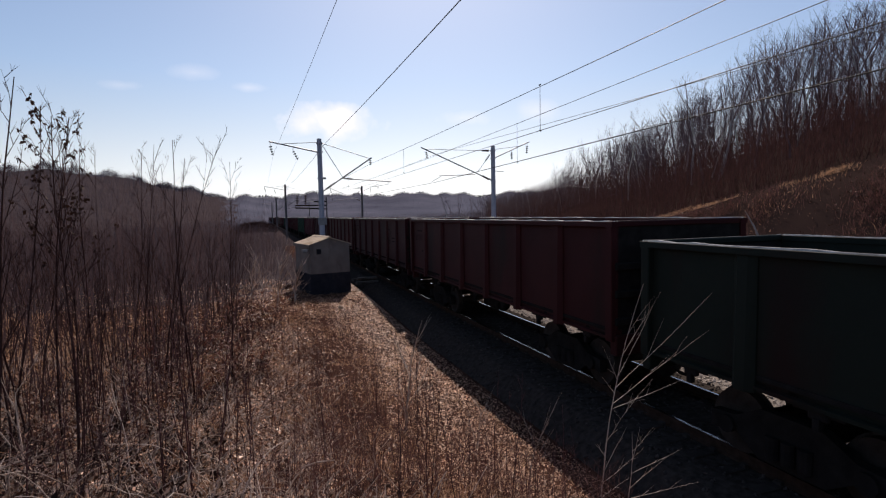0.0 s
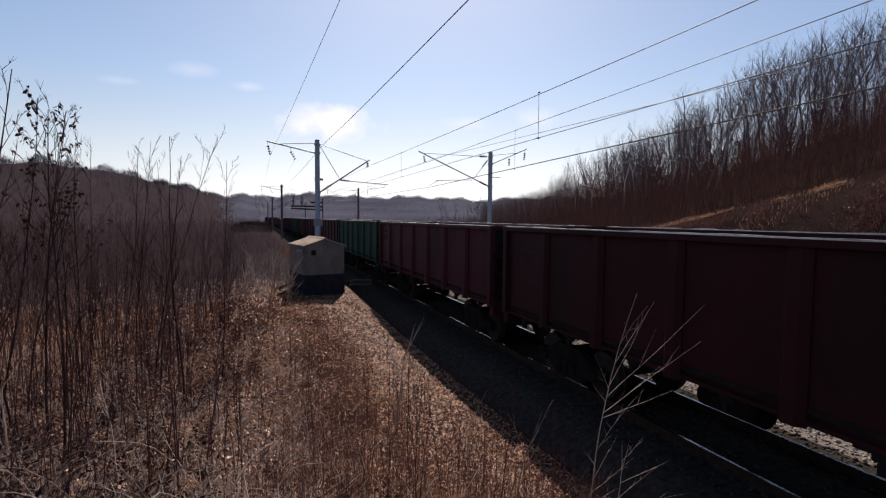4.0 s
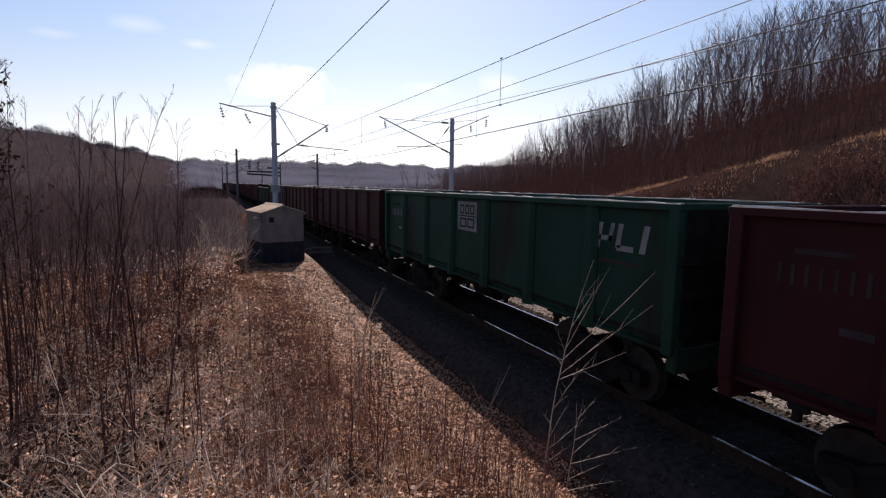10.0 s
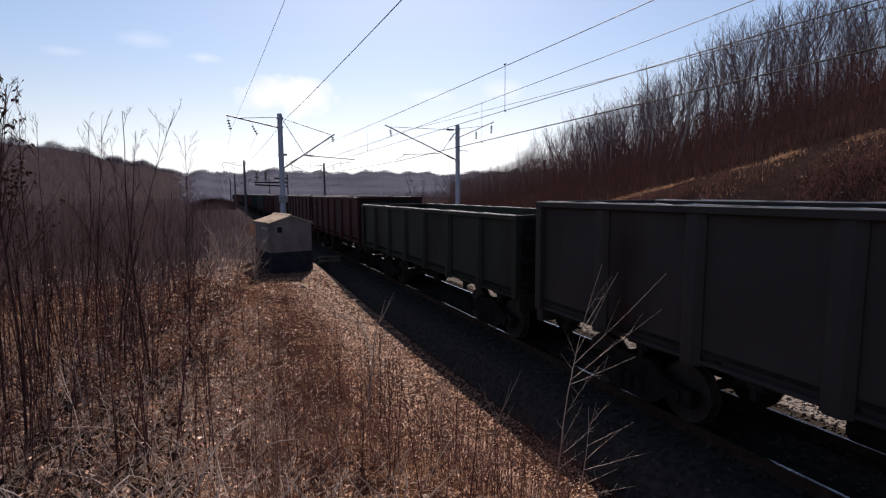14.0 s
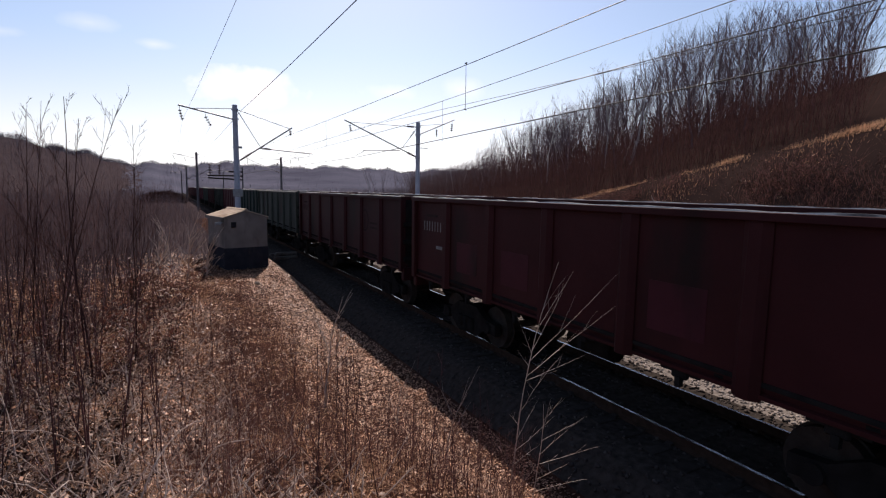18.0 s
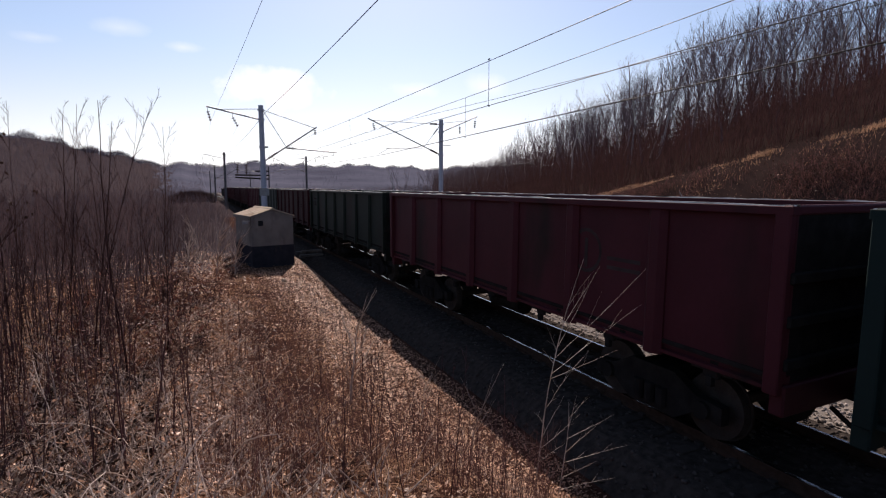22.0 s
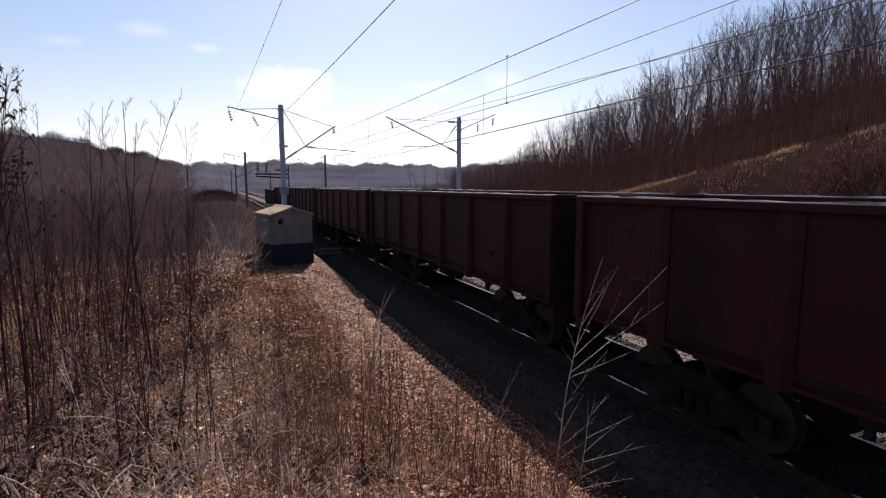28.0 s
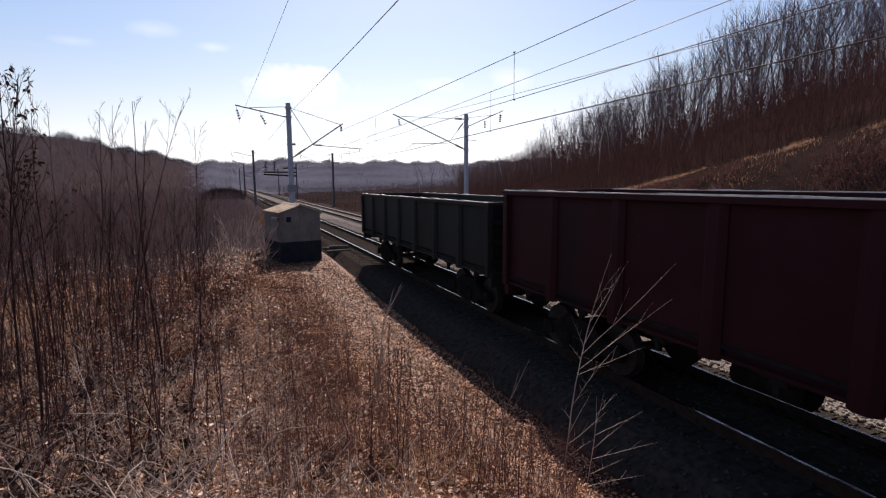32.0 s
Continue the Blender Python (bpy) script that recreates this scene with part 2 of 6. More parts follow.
PAINT = {
    "red": ((0.0304, 0.0063, 0.0068), (0.0515, 0.0115, 0.0123)),
    "maroon": ((0.0245, 0.0055, 0.0067), (0.0403, 0.0093, 0.0111)),
    "brown": ((0.0324, 0.0082, 0.0083), (0.0525, 0.0141, 0.0139)),
    "bright_red": ((0.0445, 0.0089, 0.0128), (0.0705, 0.0150, 0.0211)),
    "green": ((0.0072, 0.0262, 0.0172), (0.0145, 0.0465, 0.0305)),
    "dark_green": ((0.0076, 0.0112, 0.0086), (0.0140, 0.0196, 0.0152)),
    "olive": ((0.0170, 0.0188, 0.0134), (0.0292, 0.0315, 0.0237)),
    "grey": ((0.0280, 0.0232, 0.0218), (0.0460, 0.0378, 0.0352)),
    "grey_green": ((0.0218, 0.0275, 0.0236), (0.0382, 0.0450, 0.0390)),
    "teal": ((0.0058, 0.0138, 0.0130), (0.0112, 0.0240, 0.0222)),
    "slate": ((0.0155, 0.0162, 0.0152), (0.0262, 0.0270, 0.0256)),
}


@functools.lru_cache(None)
def paint(colour):
    a, b = PAINT[colour]
    return mat(colour + "_wagon_paint", a, b, 0.6, 1.1, 14, 0.2, spec=0.12, spread=0.25, stains=(RUST, 0.57, (0.8, 0.8, 0.28)))


# ---------------------------------------------------------------- mesh helpers
class Shape:
    """Collects boxes, bars and plates into one mesh."""

    def __init__(self):
        self.v, self.f = [], []

    def add(self, verts, faces):
        k = len(self.v)
        self.v += [tuple(p) for p in verts]
        self.f += [tuple(i + k for i in f) for f in faces]
        return self

    def box(self, x0, x1, y0, y1, z0, z1, c=0.0):
        """A block with its long edges cut off by c."""
        if c <= 0:
            v = [(x, y, z) for z in (z0, z1) for x, y in ((x0, y0), (x1, y0), (x1, y1), (x0, y1))]
            return self.add(v, [(3, 2, 1, 0), (4, 5, 6, 7), (0, 1, 5, 4), (1, 2, 6, 5), (2, 3, 7, 6), (3, 0, 4, 7)])
        lay = []
        for z, g in ((z0, c), (z0 + c, 0), (z1 - c, 0), (z1, c)):
            lay.append([(x0 + g, y0 + g + (c if not g else 0), z), (x0 + g + (c if not g else 0), y0 + g, z), (x1 - g - (c if not g else 0), y0 + g, z), (x1 - g, y0 + g + (c if not g else 0), z),
                        (x1 - g, y1 - g - (c if not g else 0), z), (x1 - g - (c if not g else 0), y1 - g, z), (x0 + g + (c if not g else 0), y1 - g, z), (x0 + g, y1 - g - (c if not g else 0), z)])
        v = [p for l in lay for p in l]
        f = [tuple(range(7, -1, -1)), tuple(range(24, 32))]
        for r in range(3):
            f += [(r * 8 + i, r * 8 + (i + 1) % 8, r * 8 + 8 + (i + 1) % 8, r * 8 + 8 + i) for i in range(8)]
        return self.add(v, f)

    def bar(self, p, q, r0, r1=None, n=8, caps=True):
        """A round bar from p to q."""
        r1 = r0 if r1 is None else r1
        p, q = Vector(p), Vector(q)
        d = (q - p).normalized()
        s = d.orthogonal().normalized()
        t = d.cross(s)
        ring = [(math.cos(2 * math.pi * i / n), math.sin(2 * math.pi * i / n)) for i in range(n)]
        v = [p + (s * a + t * b) * r0 for a, b in ring] + [q + (s * a + t * b) * r1 for a, b in ring]
        f = [(i, (i + 1) % n, n + (i + 1) % n, n + i) for i in range(n)]
        if caps:
            f += [tuple(range(n - 1, -1, -1)), tuple(range(n, 2 * n))]
        return self.add(v, f)

    def sweep(self, profile, y0, y1):
        """A closed profile of (x, z) pulled along Y."""
        n = len(profile)
        v = [(x, y0, z) for x, z in profile] + [(x, y1, z) for x, z in profile]
        f = [(i, (i + 1) % n, n + (i + 1) % n, n + i) for i in range(n)]
        return self.add(v, f + [tuple(range(n - 1, -1, -1)), tuple(range(n, 2 * n))])

    def mesh(self, name, material, smooth=False):
        me = bpy.data.meshes.new(name)
        me.from_pydata(self.v, [], self.f)
        me.materials.append(material)
        if smooth:
            me.shade_smooth()
        bm = bmesh.new()
        bm.from_mesh(me)
        bmesh.ops.recalc_face_normals(bm, faces=bm.faces)
        bm.to_mesh(me)
        bm.free()
        return me


def part(name, shape, material, parent, label="", at=None):
    ob = new(name, shape.mesh(name, material) if isinstance(shape, Shape) else shape)
    ob.parent = parent
    if at is not None:
        ob.matrix_basis = at
    return tagged(ob, label) if label else ob


def thing(name, shape, material, label, category, kind="", group=""):
    return tagged(new(name, shape.mesh(name, material) if isinstance(shape, Shape) else shape), label, category, group, kind)


def empty(name, label, category, group="", kind="", at=None):
    ob = tagged(new(name), label, category, group, kind)
    if at is not None:
        ob.matrix_world = at
    return ob


def sticks(name, material, segs, n=3):
    """One mesh of many tapered sticks; segs: rows of x0 y0 z0 x1 y1 z1 r0 r1."""
    s = np.asarray(segs, float).reshape(-1, 8)
    p, q, r0, r1 = s[:, :3], s[:, 3:6], s[:, 6], s[:, 7]
    d = q - p
    d /= np.linalg.norm(d, axis=1)[:, None] + 1e-9
    ref = np.where(np.abs(d[:, 2:3]) > 0.9, np.array([[1.0, 0, 0]]), np.array([[0, 0, 1.0]]))
    a = np.cross(d, ref)
    a /= np.linalg.norm(a, axis=1)[:, None] + 1e-9
    b = np.cross(d, a)
    k = len(s)
    v = np.empty((k, 2 * n, 3))
    for i in range(n):
        c, e = math.cos(2 * math.pi * i / n), math.sin(2 * math.pi * i / n)
        o = a * c + b * e
        v[:, i], v[:, n + i] = p + o * r0[:, None], q + o * r1[:, None]
    base = (np.arange(k) * 2 * n)[:, None, None]
    f = np.array([[i, (i + 1) % n, n + (i + 1) % n, n + i] for i in range(n)])[None] + base
    return quads(name, material, v.reshape(-1, 3), f.reshape(-1, 4))


def blades(name, material, segs, seed=1):
    """One mesh of many thin flat blades or hair-thin twigs; rows as for sticks."""
    s = np.asarray(segs, float).reshape(-1, 8)
    p, q = s[:, :3], s[:, 3:6]
    d = q - p
    d /= np.linalg.norm(d, axis=1)[:, None] + 1e-9
    ref = np.where(np.abs(d[:, 2:3]) > 0.9, np.array([[0.0, 1.0, 0]]), np.array([[0, 0, 1.0]]))
    a = np.cross(d, ref)
    a /= np.linalg.norm(a, axis=1)[:, None] + 1e-9
    b = np.cross(d, a)
    g = np.random.default_rng(seed).uniform(-1.1, 1.1, len(s))[:, None]
    o = a * np.cos(g) + b * np.sin(g)
    v = np.stack([p - o * s[:, 6:7], p + o * s[:, 6:7], q + o * s[:, 7:8], q - o * s[:, 7:8]], 1)
    return quads(name, material, v.reshape(-1, 3), np.arange(len(s) * 4).reshape(-1, 4))


def quads(name, material, v, f):
    me = bpy.data.meshes.new(name)
    v, f = np.asarray(v, np.float32), np.asarray(f, np.int32)
    me.vertices.add(len(v))
    me.vertices.foreach_set("co", v.ravel())
    me.loops.add(f.size)
    me.loops.foreach_set("vertex_index", f.ravel())
    me.polygons.add(len(f))
    me.polygons.foreach_set("loop_start", np.arange(0, f.size, f.shape[1], dtype=np.int32))
    me.materials.append(material)
    me.update(calc_edges=True)
    return me


def tube(name, material, rows, n):
    """One unbroken tapered stem through consecutive sticks."""
    pts = [Vector(rows[0][:3])] + [Vector(r[3:6]) for r in rows]
    rad = [rows[0][6]] + [r[7] for r in rows]
    v, f = [], []
    for i, (p, r) in enumerate(zip(pts, rad)):
        d = (pts[min(i + 1, len(pts) - 1)] - pts[max(i - 1, 0)]).normalized()
        a = (Vector((d.z, 0, -d.x)) if abs(d.y) < 0.8 else Vector((0, d.z, -d.y))).normalized()
        b = d.cross(a)
        v += [p + (a * math.cos(6.2832 * k / n) + b * math.sin(6.2832 * k / n)) * r for k in range(n)]
        if i:
            f += [((i - 1) * n + k, (i - 1) * n + (k + 1) % n, i * n + (k + 1) % n, i * n + k) for k in range(n)]
    return quads(name, material, [tuple(p) for p in v], f)


# ---------------------------------------------------------------- ground
T1, T2 = 7.43, 12.40                 # track centre lines


def smooth(x, a, b):
    t = np.clip((np.asarray(x, float) - a) / (b - a), 0, 1)
    return t * t * (3 - 2 * t)


SKY_AZ = np.array([-120, -60, -28, -21, -15, -10.6, -6.8, -3.2, 2, 6, 10.5, 18, 24, 28, 40, 90])
SKY_EL = np.array([5.0, 5.6, 5.8, 5.5, 5.3, 4.4, 3.4, 2.45, 2.5, 2.75, 2.45, 2.6, 2.25, 2.5, 2.6, 2.6])
CREST = np.array([200, 260, 290, 320, 350, 400, 520, 800, 950, 950, 950, 950, 900, 900, 900, 900])


def hill_z(x, y):
    """The wooded hill to the right of the line: a cut bank, a bench and the slope above."""
    bench = np.clip(6.15 - (y - 14) * 0.200, 0.35, 8.6)
    crown = np.interp(y, [-80, 10, 39, 62, 93, 130, 250], [19, 19, 13.5, 8.6, 5.0, 3.2, 0.5])
    crown = np.maximum(crown, bench * 1.15)
    z = bench * (0.6 * np.clip((x - 17.8) / 6.4, 0, 1) + 0.4 * smooth(x, 17.8, 24.2))
    z = z + (crown - bench) * np.clip((x - 24.2) / 36, 0, 1)
    return z + crown * 0.22 * smooth(x, 60, 140)


def ground_z(x, y):
    x, y = np.asarray(x, float), np.asarray(y, float)
    r = np.hypot(x, y)
    az = np.degrees(np.arctan2(x, y))
    low = -0.62 + 0.50 * smooth(y, 15, 27) * (1 - smooth(x, 4.4, 5.2))
    side = smooth(-x, -4.6, 0.5)
    z = low * (1 - side) + 0.05 * side
    z = z + 2.0 * np.exp(-(r / 5.6) ** 2) * (1 - smooth(x, 2.8, 4.6)) + 0.28 * smooth(-x, 3, 14)
    # the camera's bank goes on behind it
    z = z + 0.9 * smooth(-y, -1, 6) * smooth(-x, -4.2, 0)
    el, cr = np.interp(az, SKY_AZ, SKY_EL), np.interp(az, SKY_AZ, CREST)
    top = cr * np.tan(np.radians(el)) + 3.6 - 8.0
    wav = 1.0 + 0.10 * np.sin(az * 1.9 + 1) * np.sin(az * 0.77)
    far = np.maximum(top * wav, 0) * smooth(r, cr * 0.32, cr) * (1 - 0.35 * smooth(r, cr * 1.1, cr * 2.6))
    right = hill_z(x, y)
    z = z + far * (1 - smooth(x, 20, 60) * (1 - smooth(y, 120, 400))) + right
    soft = np.clip(np.abs(x - 10) - 5.5, 0, 3) / 3
    return z + soft * (0.05 * np.sin(x * 1.7 + 0.6 * np.sin(y * 0.9)) * np.sin(y * 1.3 + x * 0.4) + 0.35 * np.sin(x * 0.21 + 1) * np.sin(y * 0.17) * smooth(r, 14, 50))


def spaced(parts):
    return np.unique(np.round(np.concatenate([np.arange(a, b, s) for a, b, s in parts]), 3))


def build_ground():
    xs = spaced([(-2600, -400, 60), (-400, -60, 10), (-60, -14, 1.6), (-14, 6, 0.35), (6, 15, 0.9), (15, 30, 0.6), (30, 80, 2.5), (80, 400, 14), (400, 2601, 60)])
    ys = spaced([(-500, -40, 20), (-40, -6, 2.0), (-6, 16, 0.35), (16, 45, 0.7), (45, 140, 3), (140, 1000, 14), (1000, 3001, 60)])
    gx, gy = np.meshgrid(xs, ys)
    z = ground_z(gx, gy)
    v = np.stack([gx, gy, z], -1).reshape(-1, 3)
    nx, ny = len(xs), len(ys)
    i = (np.arange(ny - 1)[:, None] * nx + np.arange(nx - 1)[None]).ravel()
    f = np.stack([i, i + 1, i + nx + 1, i + nx], -1)
    me = quads("ground", M["soil"], v, f)
    me.shade_smooth()
    me.materials.append(M["floor"])
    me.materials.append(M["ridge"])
    me.materials.append(M["mould"])
    cx, cy = v[f].mean(1)[:, 0], v[f].mean(1)[:, 1]
    r = np.hypot(cx, cy)
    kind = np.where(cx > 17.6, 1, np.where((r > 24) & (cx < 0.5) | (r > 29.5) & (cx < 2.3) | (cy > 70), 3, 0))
    # on the left the brown brush climbs to the crest; straight ahead the hills take the haze colour from their foot
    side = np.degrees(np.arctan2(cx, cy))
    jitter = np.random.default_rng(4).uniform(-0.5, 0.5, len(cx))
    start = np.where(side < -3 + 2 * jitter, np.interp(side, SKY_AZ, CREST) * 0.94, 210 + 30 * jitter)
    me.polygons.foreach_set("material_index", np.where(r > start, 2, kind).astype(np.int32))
    thing("ground", me, None, "bare brown soil strewn with dead leaves and dry grass", "ground", kind="structure")


build_ground()


# ---------------------------------------------------------------- railway
def build_tracks():
    top = -0.19
    # Two beds: the nearer coloured as shaded by the train, the further as sunlit.
    bed, clean = Shape(), Shape()
    for y0, y1 in ((-120, 40), (40, 420)):
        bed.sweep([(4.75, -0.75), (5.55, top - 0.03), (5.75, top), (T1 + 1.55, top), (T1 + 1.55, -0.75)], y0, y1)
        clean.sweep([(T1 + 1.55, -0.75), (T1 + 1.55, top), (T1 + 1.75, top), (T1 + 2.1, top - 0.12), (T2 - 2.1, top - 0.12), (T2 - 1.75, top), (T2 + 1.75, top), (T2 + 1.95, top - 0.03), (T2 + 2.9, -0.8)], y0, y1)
    thing("ballast_bed", bed, M["ballast"], "crushed-stone ballast bed under the nearer track, darkened as shade", "ballast", kind="structure")
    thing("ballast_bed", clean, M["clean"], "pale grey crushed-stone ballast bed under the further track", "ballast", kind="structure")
    web = [(-0.07, -0.18), (0.07, -0.18), (0.07, -0.165), (0.012, -0.14), (0.012, -0.045), (0.036, -0.035), (0.036, -0.006), (-0.036, -0.006), (-0.036, -0.035), (-0.012, -0.045), (-0.012, -0.14), (-0.07, -0.165)]
    head = [(-0.033, -0.006), (0.033, -0.006), (0.034, -0.003), (0.026, 0.0), (-0.026, 0.0), (-0.034, -0.003)]
    web_me, head_me = Shape().sweep(web, -120, 420).mesh("rail", M["rail"]), Shape().sweep(head, -120, 420).mesh("rail_head", M["railtop"])
    sl = Shape()
    sl.add([(x, y, z) for x, z, w in ((-1.35, 0, .13), (-0.5, 0, .11), (0.5, 0, .11), (1.35, 0, .13)) for y, z in ((-w, -0.36), (w, -0.36), (w * 0.72, -0.16 if abs(x) > 1 else -0.185), (-w * 0.72, -0.16 if abs(x) > 1 else -0.185))],
           [(0, 3, 2, 1), (12, 13, 14, 15)] + [(r * 4 + i, r * 4 + (i + 1) % 4, r * 4 + 4 + (i + 1) % 4, r * 4 + 4 + i) for r in range(3) for i in range(4)])
    for x in (-0.797, 0.797):
        for s in (-1, 1):
            sl.box(x + s * 0.1 - 0.035, x + s * 0.1 + 0.035, -0.05, 0.05, -0.175, -0.135)
    # Track 1 gets the darker sleepers, with the train's shade in their colour.
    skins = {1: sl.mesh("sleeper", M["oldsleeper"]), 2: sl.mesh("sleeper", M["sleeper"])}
    for num, cx in ((1, T1), (2, T2)):
        track = empty("railway_track_%d" % num, "steel rails on concrete sleepers in stone ballast", "railway track", kind="structure", at=pose(cx, 0, 0))
        for x in (-0.797, 0.797):
            rail = part("rail", web_me, None, track, "rusty rail with a polished head", at=pose(x, 0, 0))
            part("rail_head", head_me, None, rail)
        far = Shape()
        for i in range(-60, 740):
            y = i * 0.546
            if -6 < y < 125:
                part("sleeper", skins[num], None, track, at=pose(0, y, 0, 0, 0, 180 * (i % 2)))
            else:
                far.box(-1.35, 1.35, y - 0.12, y + 0.12, -0.3, -0.17)
        tagged(part("distant_sleepers", far, M["sleeper"], track, "rows of concrete sleepers"), kind="stuff")


build_tracks()


# ---------------------------------------------------------------- wagons
PITCH, BODY, HALF = 13.83, 13.08, 1.57


def wagon_number(side, y0, y1, z0, z1, count, material, parent, x):
    """An eight-figure number as plain upright bars."""
    w = (y1 - y0) / count
    for i in range(count):
        part("number_bar", Shape().box(min(x, x + side * 0.004), max(x, x + side * 0.004), y0 + (i + 0.30) * w, y0 + (i + 0.58) * w, z0, z1), material, parent)


def ring_mark(side, yc, zc, r, width, material, parent, x, parts=20, name="ring_emblem"):
    s = Shape()
    v, f = [], []
    for i in range(parts + 1):
        a = 2 * math.pi * i / parts
        for rr in (r - width, r):
            v.append((x + side * 0.004, yc + rr * math.cos(a), zc + rr * math.sin(a)))
    f = [(2 * i, 2 * i + 1, 2 * i + 3, 2 * i + 2) for i in range(parts)]
    s.add(v, f)
    s.box(min(x, x + side * 0.005), max(x, x + side * 0.005), yc - width * 0.6, yc + width * 0.6, zc - r * 0.75, zc + r * 0.55)
    part(name, s, material, parent, "faded painted ring emblem")


@functools.lru_cache(None)
def wagon_meshes(colour, top):
    """The meshes of one gondola, shared by all of its colour and height. Far end towards +Y."""
    pm = paint(colour)
    h = BODY / 2
    zb, zt = 1.26, top
    d = {}
    # side plate with pressed panels
    plate = Shape().box(-0.02, 0.02, -h, h, zb + 0.12, zt - 0.08)
    d["side_wall"] = plate.mesh("side_wall", pm)
    rib = Shape()
    prof = [(0.0, -0.17), (0.035, -0.17), (0.115, -0.075), (0.115, 0.075), (0.035, 0.17), (0.0, 0.17)]
    n = len(prof)
    rv = [(x * k, y, z) for z, k in ((zb - 0.04, 1.0), (zt - 0.06, 0.75)) for x, y in prof]
    rib.add(rv, [(i, (i + 1) % n, n + (i + 1) % n, n + i) for i in range(n)] + [tuple(range(n - 1, -1, -1)), tuple(range(n, 2 * n))])
    d["rib"] = rib.mesh("rib", pm)
    post = Shape().box(-0.03, 0.09, -0.09, 0.09, zb - 0.02, zt - 0.05, 0.015)
    d["corner_post"] = post.mesh("corner_post", pm)
    rim = Shape().box(-0.07, 0.10, -h - 0.02, h + 0.02, zt - 0.11, zt - 0.012, 0.005)
    d["top_rail"] = rim.mesh("top_rail", pm)
    cap = Shape()
    # the dented upper face of the rail; its pale colour holds the sun's glint
    ys = np.linspace(-h - 0.02, h + 0.02, 40)
    rng = random.Random(len(colour) * 7 + round(top * 100))
    lo = [zt - 0.012 + rng.uniform(0, 0.022) for _ in ys]
    cv = [(x, y, z + (0.004 if x < 0.05 else -0.004)) for y, z in zip(ys, lo) for x in (-0.02, 0.04)]
    cv += [(x, y, zt - 0.016) for y in ys for x in (-0.025, 0.045)]
    k = len(ys)
    cf = [(2 * i, 2 * i + 1, 2 * i + 3, 2 * i + 2) for i in range(k - 1)] + [(2 * i, 2 * i + 2, 2 * k + 2 * i + 2, 2 * k + 2 * i) for i in range(k - 1)] + [(2 * i + 1, 2 * k + 2 * i + 1, 2 * k + 2 * i + 3, 2 * i + 3) for i in range(k - 1)]
    cap.add(cv, cf)
    d["rail_cap"] = cap.mesh("rail_cap", M["rim"])
    sill = Shape().sweep([(-0.1, zb), (0.06, zb), (0.06, zb + 0.05), (-0.02, zb + 0.06), (-0.02, zb + 0.19), (-0.1, zb + 0.2)], -h, h)
    d["side_sill"] = sill.mesh("side_sill", pm)
    # End walls and stiffeners in black: shade between the wagons put into their colour.
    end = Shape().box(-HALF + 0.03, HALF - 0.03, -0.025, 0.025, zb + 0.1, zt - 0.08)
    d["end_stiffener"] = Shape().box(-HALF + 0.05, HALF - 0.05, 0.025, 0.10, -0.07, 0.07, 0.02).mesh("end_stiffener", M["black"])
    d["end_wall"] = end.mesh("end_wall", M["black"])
    beam = Shape().box(-HALF, HALF, -0.06, 0.06, zt - 0.11, zt, 0.02)
    d["end_top_rail"] = beam.mesh("end_top_rail", pm)
    buf = Shape().box(-HALF + 0.05, HALF - 0.05, -0.09, 0.09, 0.98, 1.36, 0.02)
    d["end_beam"] = buf.mesh("end_beam", pm)
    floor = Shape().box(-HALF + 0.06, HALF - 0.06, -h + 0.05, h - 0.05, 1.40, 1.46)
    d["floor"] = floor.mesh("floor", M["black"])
    spine = Shape().box(-0.25, 0.25, -h + 0.1, h - 0.1, 1.0, 1.39, 0.02)
    for y in np.linspace(-h + 0.9, h - 0.9, 8):
        spine.box(-HALF + 0.12, HALF - 0.12, y - 0.06, y + 0.06, 1.24, 1.40)
    d["centre_sill"] = spine.mesh("centre_sill", M["black"])
    latch = Shape()
    latch.box(-0.05, 0.03, -0.12, 0.12, 1.13, 1.28, 0.02).box(-0.03, 0.05, -0.04, 0.04, 1.02, 1.16)
    latch.bar((0.0, -0.3, 1.22), (0.0, 0.3, 1.22), 0.022, n=6)
    d["hatch_latch"] = latch.mesh("hatch_latch", M["black"])
    brake = Shape().bar((0.35, -0.6, 0.78), (0.35, 0.35, 0.78), 0.19, n=12).bar((0.35, -1.9, 0.8), (0.35, -0.6, 0.8), 0.03, n=6)
    brake.bar((-0.4, 0.2, 0.76), (-0.4, 1.3, 0.76), 0.22, n=12).bar((-0.1, -4, 0.72), (-0.1, 4, 0.72), 0.025, n=6)
    d["brake_gear"] = brake.mesh("brake_gear", M["black"])
    lad = Shape()
    for y in (0.0, 0.32):
        lad.bar((0.13, y, 0.55), (0.13, y, zt - 0.15), 0.014, n=5)
    for z in np.arange(0.6, zt - 0.2, 0.32):
        lad.bar((0.13, 0, z), (0.13, 0.32, z), 0.011, n=5)
    d["ladder"] = lad.mesh("ladder", M["black"])
    cpl = Shape().box(-0.11, 0.11, -0.1, 0.36, 0.94, 1.16, 0.02).box(-0.17, 0.17, 0.30, 0.52, 0.86, 1.22, 0.04).box(-0.13, -0.02, 0.5, 0.60, 0.90, 1.18, 0.02)
    cpl.bar((0.32, -0.1, 0.86), (0.30, 0.25, 0.62), 0.03, n=6).bar((0.30, 0.25, 0.62), (0.22, 0.50, 0.60), 0.03, n=6)
    cpl.bar((-0.35, -0.15, 1.05), (0.1, 0.12, 1.28), 0.018, n=5)
    d["coupler"] = cpl.mesh("coupler", M["black"])
